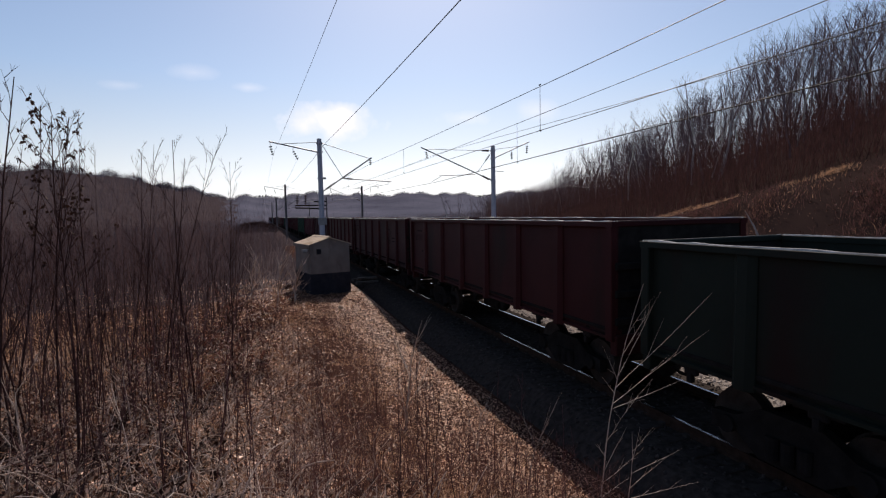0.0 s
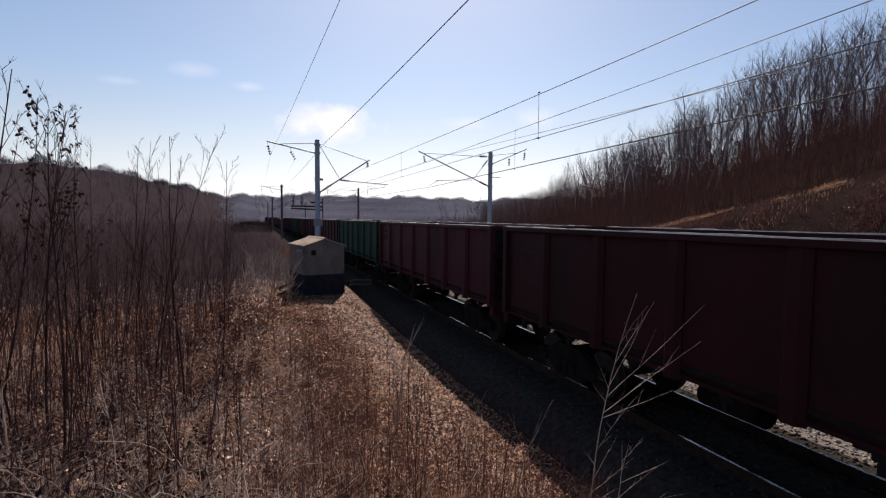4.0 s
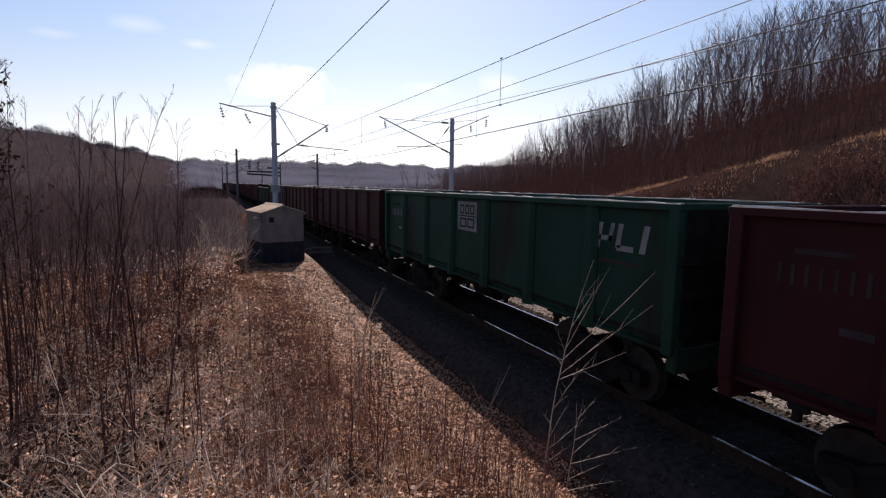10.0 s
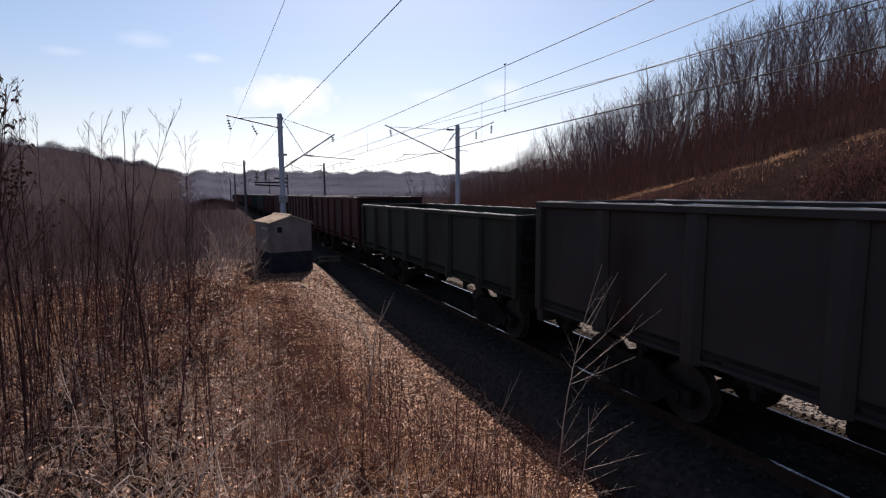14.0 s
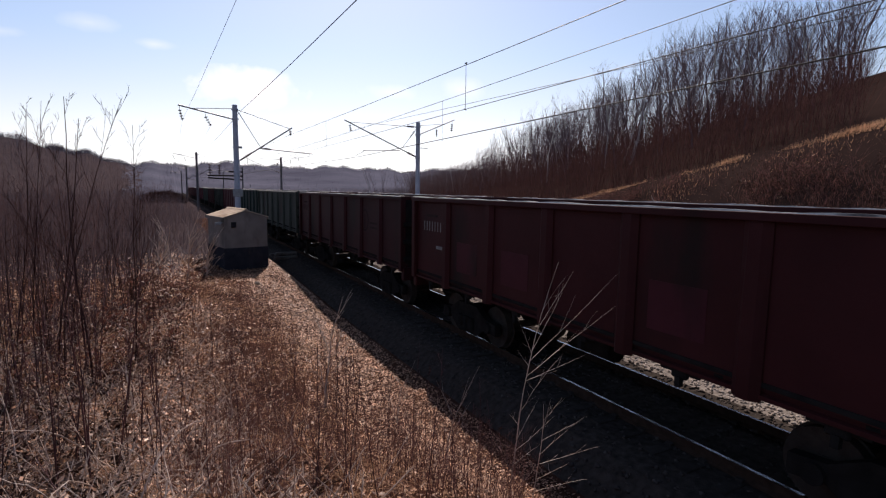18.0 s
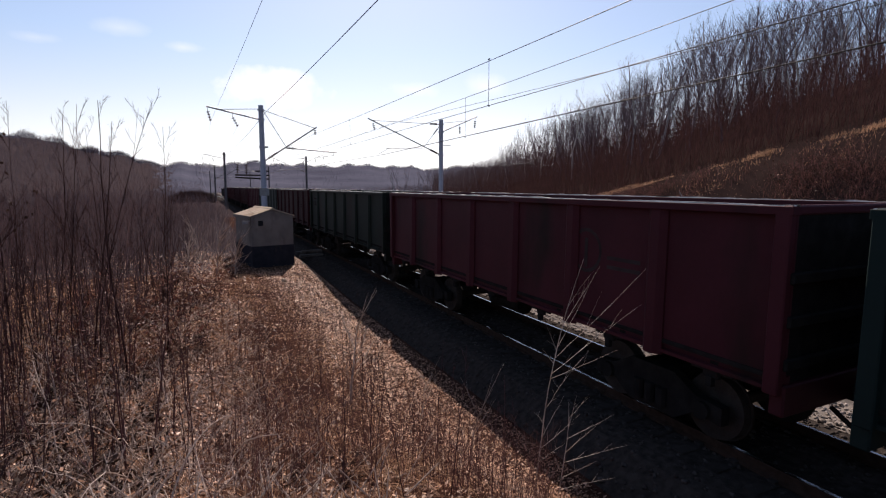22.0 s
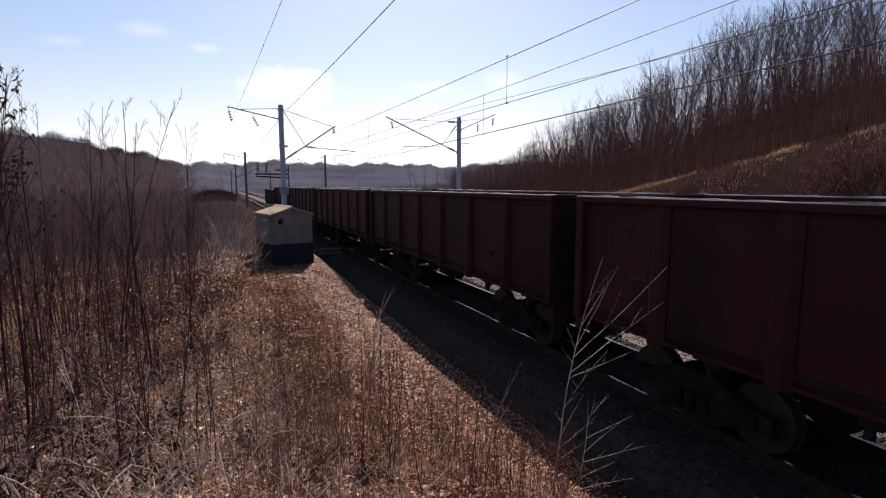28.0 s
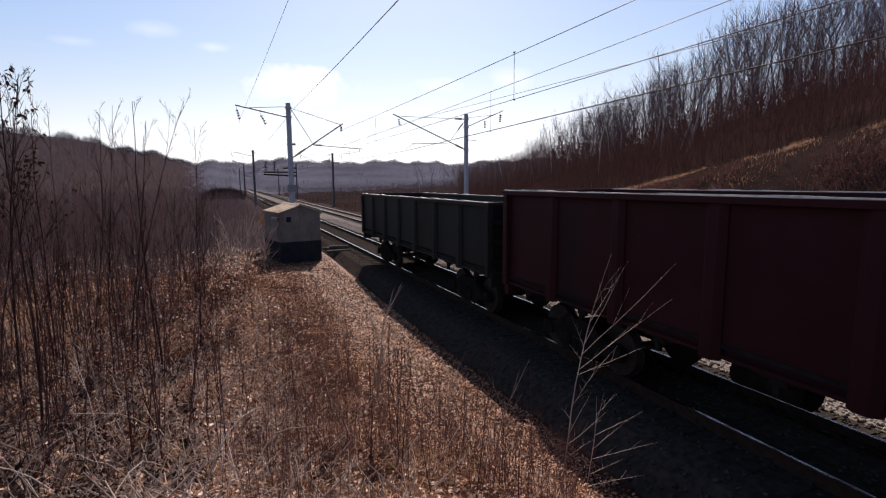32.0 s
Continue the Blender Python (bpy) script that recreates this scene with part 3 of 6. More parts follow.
    bol = Shape().box(-0.95, 0.95, -0.21, 0.21, 0.50, 0.82, 0.04).bar((0, 0, 0.8), (0, 0, 1.02), 0.17, n=12)
    d["bogie"] = bol.mesh("bogie", M["black"])
    fr = Shape()
    fp = [(-1.22, 0.34), (-1.22, 0.60), (-0.80, 0.64), (-0.42, 0.86), (0.42, 0.86), (0.80, 0.64), (1.22, 0.60), (1.22, 0.34), (0.80, 0.40), (0.45, 0.16), (-0.45, 0.16), (-0.80, 0.40)]
    m = len(fp)
    fr.add([(x, y, z) for x in (-0.08, 0.08) for y, z in fp], [tuple(range(m)), tuple(range(2 * m - 1, m - 1, -1))] + [(i, m + i, m + (i + 1) % m, (i + 1) % m) for i in range(m)])
    for y in (-0.925, 0.925):
        fr.bar((-0.10, y, 0.475), (0.14, y, 0.475), 0.13, n=12)
    for y in (-0.22, 0.0, 0.22):
        fr.bar((0.10, y, 0.26), (0.10, y, 0.56), 0.09, n=10)
    d["side_frame"] = fr.mesh("side_frame", M["black"])
    ws = Shape().bar((-0.95, 0, 0), (0.95, 0, 0), 0.085, n=12)
    for s in (-1, 1):
        ws.bar((s * 0.735, 0, 0), (s * 0.865, 0, 0), 0.475, 0.465, n=28).bar((s * 0.705, 0, 0), (s * 0.735, 0, 0), 0.505, n=28).bar((s * 0.865, 0, 0), (s * 0.90, 0, 0), 0.15, n=12)
    d["wheelset"] = ws.mesh("wheelset", M["tyre"])
    return d


def build_wagon(colour, top, label):
    d = wagon_meshes(colour, top)
    w = empty("gondola_wagon", label, "freight wagon", "wagons of the passing train")
    h = BODY / 2
    for s, turn in ((-1, 180), (1, 0)):
        x = s * (HALF - 0.10)
        part("side_wall", d["side_wall"], None, w, at=pose(x, 0, 0, 0, 0, turn))
        gaps = np.linspace(-h, h, 8)
        for y in gaps[1:-1]:
            part("rib", d["rib"], None, w, at=pose(s * (HALF - 0.085), float(y), 0, 0, 0, turn))
        for y in (-h + 0.09, h - 0.09):
            part("corner_post", d["corner_post"], None, w, at=pose(s * (HALF - 0.06), y, 0, 0, 0, turn))
        rail = part("top_rail", d["top_rail"], None, w, at=pose(s * (HALF - 0.07), 0, 0, 0, 0, turn))
        part("rail_cap", d["rail_cap"], None, rail, "dented upper edge with a sun glint in its pale colour")
        part("side_sill", d["side_sill"], None, w, at=pose(x, 0, 0, 0, 0, turn))
        for i in range(7):
            y = (gaps[i] + gaps[i + 1]) / 2
            part("hatch_latch", d["hatch_latch"], None, w, at=pose(s * (HALF - 0.12), float(y), 0, 0, 0, turn))
        if s > 0:
            part("ladder", d["ladder"], None, w, at=pose(HALF - 0.14, h - 0.55, 0))
    for s, turn in ((-1, 180), (1, 0)):
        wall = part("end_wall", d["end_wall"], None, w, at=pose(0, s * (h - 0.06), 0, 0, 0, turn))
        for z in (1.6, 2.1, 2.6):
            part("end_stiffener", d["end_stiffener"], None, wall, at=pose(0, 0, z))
        part("end_top_rail", d["end_top_rail"], None, w, at=pose(0, s * (h - 0.06), 0, 0, 0, turn))
        part("end_beam", d["end_beam"], None, w, at=pose(0, s * (h - 0.05), 0, 0, 0, turn))
        part("coupler", d["coupler"], None, w, "automatic knuckle coupler", at=pose(0, s * (h + 0.02), 0, 0, 0, turn))
        bogie = part("bogie", d["bogie"], None, w, "two-axle cast bogie", at=pose(0, s * 4.325, 0))
        for q, tq in ((-1, 180), (1, 0)):
            part("side_frame", d["side_frame"], None, bogie, at=pose(q * 1.02, 0, 0, 0, 0, tq))
            part("wheelset", d["wheelset"], None, bogie, "steel wheels on an axle", at=pose(0, q * 0.925, 0.475))
    part("floor", d["floor"], None, w)
    part("centre_sill", d["centre_sill"], None, w)
    part("brake_gear", d["brake_gear"], None, w)
    return w


TALL, LOW = 3.42, 3.11
WORDS = {"red": "dull red", "maroon": "dark maroon", "brown": "rusty brown-red", "bright_red": "faded raspberry-red", "green": "bright green", "dark_green": "dark green", "olive": "olive-grey",
         "grey": "light grey", "grey_green": "pale grey-green", "teal": "dark teal", "slate": "dark slate-grey"}
# number of the wagon in the train, colour, height of the walls, what is painted on it
TRAIN = [(-1, "red", TALL, ""), (0, "maroon", TALL, ""), (1, "dark_green", LOW, ""), (2, "red", TALL, "n"), (3, "maroon", TALL, "nr"), (4, "red", TALL, "r"), (5, "maroon", TALL, "n"), (6, "bright_red", TALL, "n"),
         (7, "green", TALL, "N"), (8, "red", TALL, "r"), (9, "maroon", TALL, "r"), (10, "red", TALL, "nr"), (11, "green", TALL, "Nqa"), (12, "maroon", TALL, "p"), (13, "red", TALL, "nr"),
         (14, "grey", TALL, ""), (15, "olive", LOW, ""), (16, "red", TALL, "N"), (17, "brown", TALL, "Np"), (18, "red", TALL, "Nt"), (19, "maroon", TALL, "nr"), (20, "grey_green", TALL, "e"),
         (21, "teal", TALL, "n"), (22, "bright_red", TALL, "r"), (23, "dark_green", TALL, "n"), (24, "maroon", TALL, "nr"), (25, "grey_green", TALL, "n"), (26, "bright_red", TALL, "n"),
         (27, "brown", TALL, "nr"), (28, "maroon", TALL, "g"), (29, "red", TALL, "r"), (30, "brown", TALL, "n"), (31, "maroon", TALL, "e"), (32, "slate", LOW, "")]


def paint_marks(w, marks, rng):
    """Numbers and emblems stand on the side towards the camera's bank; +Y is the reader's left."""
    x = -(HALF - 0.10) - 0.022
    far = BODY / 2                     # distances run from the far end
    if "n" in marks or "N" in marks:
        m = M["white"] if "N" in marks else M["faint"]
        wagon_number(-1, far - 1.72, far - 0.52, 2.56, 2.80, 8, m, w, x)
        part("stencil_bar", Shape().box(x - 0.003, x, far - 1.6, far - 1.28, 2.12, 2.20), m, w)
        part("stencil_bar", Shape().box(x - 0.003, x, far - 1.35, far - 0.75, 2.92, 2.98), M["faint"], w)
    if "r" in marks:
        ring_mark(-1, far - 9.7, 2.55, 0.38, 0.06, M["faint"], w, x)
        for z in (2.45, 2.3):
            part("stencil_bar", Shape().box(x - 0.003, x, far - 10.9, far - 10.2, z, z + 0.06), M["faint"], w)
    if "p" in marks:
        part("notice_plate", Shape().box(x - 0.004, x, far - 1.45, far - 0.6, 2.58, 2.76), M["faint"], w, "small pale notice plate")
    if "q" in marks:
        board = part("notice_board", Shape().box(x - 0.006, x, far - 7.0, far - 5.95, 2.48, 3.22), M["white"], w, "white painted board with two rows of green block shapes")
        green = paint("dark_green")
        for z0, z1, count in ((2.90, 3.14, 3), (2.56, 2.80, 2)):
            wide = 0.84 / count
            for k in range(count):
                a, b = far - 6.90 + k * wide + 0.03, far - 6.90 + (k + 1) * wide - 0.03
                block = Shape()
                for y0, y1, c0, c1 in ((a, b, z0, z0 + 0.045), (a, b, z1 - 0.045, z1), (a, a + 0.05, z0 + 0.045, z1 - 0.045), (b - 0.05, b, z0 + 0.045, z1 - 0.045)):
                    block.box(x - 0.010, x - 0.0065, y0, y1, c0, c1)
                part("block_shape", block, green, board)
        part("dividing_line", Shape().box(x - 0.010, x - 0.0065, far - 6.92, far - 6.03, 2.84, 2.87), green, board)
    if "a" in marks:
        c = far - 11.85
        for a, b, wd in (((0.50, 2.62), (0.42, 3.05), 0.11), ((0.46, 2.80), (0.14, 2.80), 0.08), ((0.20, 2.76), (0.14, 3.05), 0.09), ((0.02, 2.66), (-0.04, 3.05), 0.11), ((0.04, 2.66), (-0.32, 2.66), 0.09), ((-0.50, 2.62), (-0.58, 3.05), 0.12)):
            h = wd / 2
            flat = a[1] == b[1]
            v = [(a[0], a[1] - h), (b[0], b[1] - h), (b[0], b[1] + h), (a[0], a[1] + h)] if flat else [(a[0] + h, a[1]), (a[0] - h, a[1]), (b[0] - h, b[1]), (b[0] + h, b[1])]
            part("emblem_bar", Shape().add([(x - 0.004, c + p, q) for p, q in v], [(0, 1, 2, 3)]), M["white"], w)
        part("stencil_bar", Shape().box(x - 0.003, x, far - 12.3, far - 11.2, 2.40, 2.45), M["faint"], w)
    if "g" in marks:
        for i in range(9):
            y, z, r = rng.uniform(-4.0, 4.2), rng.uniform(1.75, 2.2), rng.uniform(0.14, 0.36)
            s = Shape()
            a0, a1 = rng.uniform(0, 6), rng.uniform(2, 4.5)
            v = []
            for j in range(13):
                a = a0 + a1 * j / 12
                for rr in (r - 0.05, r + 0.05):
                    v.append((x - 0.003, y + rr * 0.8 * math.cos(a), z + rr * math.sin(a)))
            s.add(v, [(2 * j, 2 * j + 1, 2 * j + 3, 2 * j + 2) for j in range(12)])
            part("spray_paint_stroke", s, M["faint"], w, "faded spray-paint stroke")
    if "t" in marks:
        for i in (1, 2, 4):
            part("repaint_patch", Shape().box(x - 0.003, x, far - 1.84 * i - 1.4, far - 1.84 * i - 0.5, 1.7, 2.4), paint("bright_red"), w, "brighter repainted patch")
    if "e" in marks:
        ring_mark(-1, far - 8.75, 2.35, 0.28, 0.08, paint("bright_red") if rng.random() < 0.7 else M["faint"], w, x, 12)


WAGONS = []


def build_train():
    rng = random.Random(5)
    base = {}
    for num, colour, top, marks in TRAIN:
        words = WORDS[colour] + (" empty gondola with low ribbed walls" if top == LOW else " open gondola with ribbed walls")
        if "N" in marks or "n" in marks:
            words += " and a painted number"
        if (colour, top) not in base:
            w = base[colour, top] = build_wagon(colour, top, words)
        else:
            src = base[colour, top]
            w = copy_thing(src, pose(0, 0, 0))
            for ob in list(w.children_recursive):
                if ob.name.split(".")[0] in MARK_NAMES:
                    bpy.data.objects.remove(ob)
            tagged(w, words)
        paint_marks(w, marks, rng)
        WAGONS.append((num, w))


MARK_NAMES = {"number_bar", "stencil_bar", "ring_emblem", "notice_plate", "notice_board", "block_shape", "dividing_line", "emblem_bar", "spray_paint_stroke", "repaint_patch"}
build_train()


# ---------------------------------------------------------------- hut by the line
def build_hut():
    hut = empty("trackside_hut", "small beige rendered hut with dark plinth and sheet roof", "hut", at=pose(2.83, 26.42, 0, 0, 0, 11))
    w, d, base, pl, eave, apex = 0.975, 1.30, -0.45, 0.86, 2.25, 2.56
    part("plinth_wall", Shape().box(-w - 0.02, w + 0.02, -d - 0.02, d + 0.02, base, pl, 0.01), M["plinth"], hut, "dark grey painted lower wall")
    up = Shape()
    up.add([(-w, -d, pl), (w, -d, pl), (w, -d, eave), (0, -d, apex - 0.03), (-w, -d, eave), (-w, d, pl), (w, d, pl), (w, d, eave), (0, d, apex - 0.03), (-w, d, eave)],
           [(0, 1, 2, 3, 4), (9, 8, 7, 6, 5), (1, 6, 7, 2), (4, 9, 5, 0), (2, 7, 8, 3), (3, 8, 9, 4), (0, 5, 6, 1)])
    part("wall", up, M["beige"], hut, "weathered beige rendered wall")
    for s in (-1, 1):
        k = (apex - eave) / w
        o = w + 0.07
        y0, y1 = -d - 0.06, d + 0.06
        n = 9
        for i in range(n):
            a, b = y0 + (y1 - y0) * i / n, y0 + (y1 - y0) * (i + 1) / n - 0.015
            t = 0.035 + 0.012 * (i % 2)
            z0, z1 = apex, apex - k * o
            pts = [(0, z0 + t), (s * o, z1 + t), (s * o, z1), (0, z0)]
            r = Shape().add([(x, y, z) for y in (a, b) for x, z in pts], [(0, 1, 2, 3), (7, 6, 5, 4), (0, 4, 5, 1), (1, 5, 6, 2), (2, 6, 7, 3), (3, 7, 4, 0)])
            part("roof_sheet", r, M["roof"], hut, "pale weathered roofing sheet")
        part("fascia", Shape().box(s * o - 0.02, s * o + 0.02, y0, y1, apex - k * o - 0.10, apex - k * o + 0.02), M["beige"], hut)
    part("ridge_cap", Shape().sweep([(-0.09, apex + 0.02), (0, apex + 0.07), (0.09, apex + 0.02), (0.09, apex + 0.035), (0, apex + 0.088), (-0.09, apex + 0.035)], -d - 0.07, d + 0.07), M["roof"], hut)
    vent = part("vent", Shape().box(-0.66, -0.44, -d - 0.05, -d, 1.80, 2.04, 0.01), M["black"], hut, "small dark wall vent")
    for i in range(4):
        part("slat", Shape().box(-0.65, -0.45, -d - 0.065, -d - 0.051, 1.82 + i * 0.055, 1.85 + i * 0.055), M["plinth"], vent)
    lamp = part("lamp_bracket", Shape().box(-w - 0.30, -w, -d + 0.10, -d + 0.14, 2.02, 2.06), M["steel"], hut)
    part("lamp", Shape().box(-w - 0.34, -w - 0.10, -d + 0.02, -d + 0.22, 1.90, 2.06, 0.03), M["white"], lamp, "pale lamp housing under the eave")
    door = part("door", Shape().box(w + 0.021, w + 0.06, -0.45, 0.45, -0.12, 1.80, 0.01), M["plinth"], hut, "grey steel door")
    part("door_handle", Shape().box(w + 0.061, w + 0.10, 0.30, 0.34, 0.8, 0.94), M["steel"], door)


build_hut()


# ---------------------------------------------------------------- overhead line
def insulator(p, q, parent, sheds=4, r=0.115):
    p, q = Vector(p), Vector(q)
    s = Shape().bar(p, q, 0.018, n=6)
    for i in range(sheds):
        a = p.lerp(q, (i + 0.5) / sheds)
        u = (q - p).normalized() * 0.03
        s.bar(a - u, a + u, r, r * 0.45, n=12)
    return part("insulator", s, M["glass"], parent, "brown ribbed insulator")


def rod(name, p, q, r, parent, m="steel"):
    return part(name, Shape().bar(p, q, r, n=8), M[m], parent)


def build_mast_left(switch=True, skin="mast", words="pale lavender-grey line mast with bracket arms and insulators"):
    m = empty("catenary_mast", words, "catenary mast", "masts of the overhead line")
    s = Shape()
    s.bar((0, 0, -0.8), (0, 0, 8.85), 0.205, 0.155, n=14)
    for z in (8.0, 8.6, 5.2, 6.2, 4.55):
        s.bar((0, 0, z - 0.05), (0, 0, z + 0.05), 0.215, n=14)
    part("pole", s, M[skin], m)
    part("pole_cap", Shape().bar((0, 0, 8.85), (0, 0, 8.90), 0.17, 0.14, n=14), M[skin], m)
    rod("feeder_arm", (-0.1, 0, 7.98), (-3.28, 0, 8.62), 0.045, m)
    rod("arm_tie", (-0.1, 0, 8.66), (-2.55, 0, 8.48), 0.02, m)
    insulator((-3.2, 0, 8.35), (-3.05, 0, 7.70), m)
    insulator((-1.75, 0, 8.05), (-1.45, 0, 7.45), m)
    rod("hanger", (-3.2, 0, 8.6), (-3.2, 0, 8.35), 0.012, m)
    rod("hanger", (-1.75, 0, 8.3), (-1.75, 0, 8.05), 0.012, m)
    rod("cantilever_strut", (0.1, 0, 5.28), (3.62, 0, 7.68), 0.045, m)
    rod("cantilever_tie", (0.1, 0, 8.62), (3.5, 0, 7.6), 0.022, m)
    rod("stay", (0.12, 0, 8.6), (1.5, 0, 6.32), 0.022, m)
    insulator((0.35, 0, 5.46), (1.0, 0, 5.9), m, 6, 0.10)
    insulator((1.62, 0, 6.2), (2.2, 0, 6.16), m, 6, 0.09)
    insulator((3.5, 0, 7.5), (3.5, 0, 7.15), m, 3)
    rod("registration_arm", (1.5, 0, 6.2), (5.0, 0, 5.98), 0.035, m)
    rod("drop_bracket", (4.75, 0, 6.0), (4.75, 0, 5.78), 0.02, m)
    rod("steady_arm", (4.75, 0, 5.80), (3.75, 0, 5.62), 0.018, m)
    if switch:
        for z in (4.1, 4.35, 4.62):
            rod("switch_bracket", (0.35, 0, z), (-1.75 if z < 4.5 else -0.5, 0, z + (0.1 if z < 4.2 else 0)), 0.045, m, "black")
        insulator((-1.6, 0, 4.3), (-1.6, 0, 5.1), m, 5, 0.13)
        insulator((-1.05, 0, 4.3), (-1.05, 0, 5.05), m, 5, 0.13)
        part("switch_box", Shape().box(-0.3, 0.3, -0.25, -0.19, 3.0, 3.5, 0.02), M["steel"], m)
    part("sign_plate", Shape().box(0.14, 0.36, -0.2, -0.19, 6.12, 6.26), M["steel"], m)
    part("footing", Shape().box(-0.4, 0.4, -0.4, 0.4, -1.0, -0.32, 0.05), M["sleeper"], m, "concrete footing")
    return m


def build_mast_right(skin="mast", words="grey line mast with a long bracket arm over the further track"):
    m = empty("catenary_mast", words, "catenary mast", "masts of the overhead line")
    s = Shape()
    s.bar((0, 0, -0.8), (0, 0, 8.82), 0.20, 0.165, n=14)
    for z in (8.5, 7.9, 6.1):
        s.bar((0, 0, z - 0.05), (0, 0, z + 0.05), 0.215, n=14)
    part("pole", s, M[skin], m)
    part("pole_cap", Shape().bar((0, 0, 8.82), (0, 0, 8.87), 0.18, 0.15, n=14), M[skin], m)
    rod("cantilever_strut", (-0.1, 0, 6.15), (-5.95, 0, 8.62), 0.045, m)
    rod("cantilever_tie", (-0.1, 0, 8.48), (-5.6, 0, 8.50), 0.02, m)
    rod("stay", (-0.1, 0, 8.4), (-1.35, 0, 6.8), 0.02, m)
    insulator((-0.35, 0, 8.49), (-0.95, 0, 8.49), m, 6, 0.09)
    insulator((-0.35, 0, 6.25), (-0.95, 0, 6.5), m, 6, 0.10)
    insulator((-0.3, 0, 8.15), (-0.7, 0, 7.64), m, 5, 0.08)
    insulator((-5.55, 0, 8.3), (-5.45, 0, 7.8), m, 4)
    rod("registration_arm", (-1.55, 0, 6.62), (-4.55, 0, 6.5), 0.03, m)
    rod("steady_arm", (-4.4, 0, 6.46), (-5.15, 0, 6.05), 0.018, m)
    rod("feeder_arm", (0.1, 0, 7.92), (3.25, 0, 9.28), 0.04, m)
    rod("arm_tie", (0.1, 0, 8.6), (2.45, 0, 8.92), 0.018, m)
    insulator((3.05, 0, 8.95), (3.0, 0, 8.35), m)
    insulator((1.65, 0, 8.4), (1.65, 0, 7.85), m, 5, 0.10)
    rod("hanger", (3.05, 0, 9.2), (3.05, 0, 8.95), 0.012, m)
    rod("hanger", (1.65, 0, 8.6), (1.65, 0, 8.4), 0.012, m)
    rod("side_bracket", (0.1, 0, 6.9), (0.9, 0, 6.88), 0.025, m)
    part("footing", Shape().box(-0.4, 0.4, -0.4, 0.4, -1.0, -0.32, 0.05), M["sleeper"], m, "concrete footing")
    return m


def build_masts():
    a, b = build_mast_left(), build_mast_right()
    a.matrix_world, b.matrix_world = pose(4.0, 36.5, 0), pose(17.55, 37.5, 0)
    c = build_mast_left(False, "concrete", "weathered grey concrete line mast further along the track")
    d = build_mast_right("concrete", "weathered grey concrete line mast beyond the further track")
    c.matrix_world, d.matrix_world = pose(4.0, 89, 0), pose(17.4, 93, 0)
    for y in (-16, 142, 196):
        copy_thing(c, pose(4.0, y, 0))
        copy_thing(d, pose(17.4, y + 4 if y > 0 else y, 0))


def build_wires():
    def run(name, ends, r, label, sag, seg=14):
        pts = []
        for (p, q) in zip(ends, ends[1:]):
            for i in range(seg):
                t = i / seg
                v = Vector(p).lerp(Vector(q), t)
                v.z -= 4 * sag * t * (1 - t)
                pts.append(v)
        pts.append(Vector(ends[-1]))
        s = [(*p, *q, r, r) for p, q in zip(pts, pts[1:])]
        thing(name, tube(name, M["wire"], s, 5), None, label, "overhead wire")
    ys = (-16, 36.5, 89, 142, 196)
    run("feeder_wire", [(1.95 if y < 0 else 0.95, y, 7.75) for y in ys], 0.0055, "dark feeder wire strung between mast arms", 0.25)
    run("feeder_wire", [(2.5, y, 7.45) for y in ys[1:]], 0.006, "thin dark feeder wire between mast arms", 0.5)
    run("earth_wire", [(4.42, y, 8.62) for y in ys], 0.014, "dark wire strung between mast tops", 0.25)
    run("messenger_wire", [(T1 + 0.05, y, 7.22) for y in ys], 0.010, "dark messenger wire over the nearer track", 0.14)
    run("contact_wire", [(T1 + (0.28 if i % 2 else -0.28), y, 5.87) for i, y in enumerate(ys)], 0.009, "copper contact wire over the nearer track", 0.0)
    run("messenger_wire", [(T2 - 0.1, y + 1, 7.85 if i else 8.7) for i, y in enumerate(ys)], 0.012, "dark messenger wire over the further track", 0.06)
    run("reinforcing_wire", [(T2 + 0.9, y + 1, 8.3 if i else 7.1) for i, y in enumerate(ys)], 0.010, "thin reinforcing feeder over the further track", 0.1)
    for dx in (0.0, 0.055):
        run("contact_wire", [(T2 + dx + (0.25 if i % 2 else -0.55), y + 1, 6.0 if i else 6.7) for i, y in enumerate(ys)], 0.013, "copper contact wire over the further track", 0.0)
    drop = lambda x, y, z0, z1: thing("dropper", sticks("dropper", M["wire"], [(x, y, z0, x, y, z1, 0.007, 0.007), (x - 0.03, y, z1, x + 0.03, y, z1 - 0.02, 0.02, 0.02), (x, y - 0.04, z0, x, y + 0.04, z0, 0.02, 0.02)], 5), None, "thin dropper between messenger and contact wire", "dropper")
    for y in (-8, 2.5, 12.8, 27.3, 46, 58, 70, 82):
        drop(T1 + 0.02, y, 7.12, 5.87)
    for y in (23.4, 48, 60, 72):
        drop(T2 - 0.1, y, 8.44 - 0.0160 * (y + 15) + 0.2 if y < 37 else 7.82, 6.1)


build_masts()
build_wires()


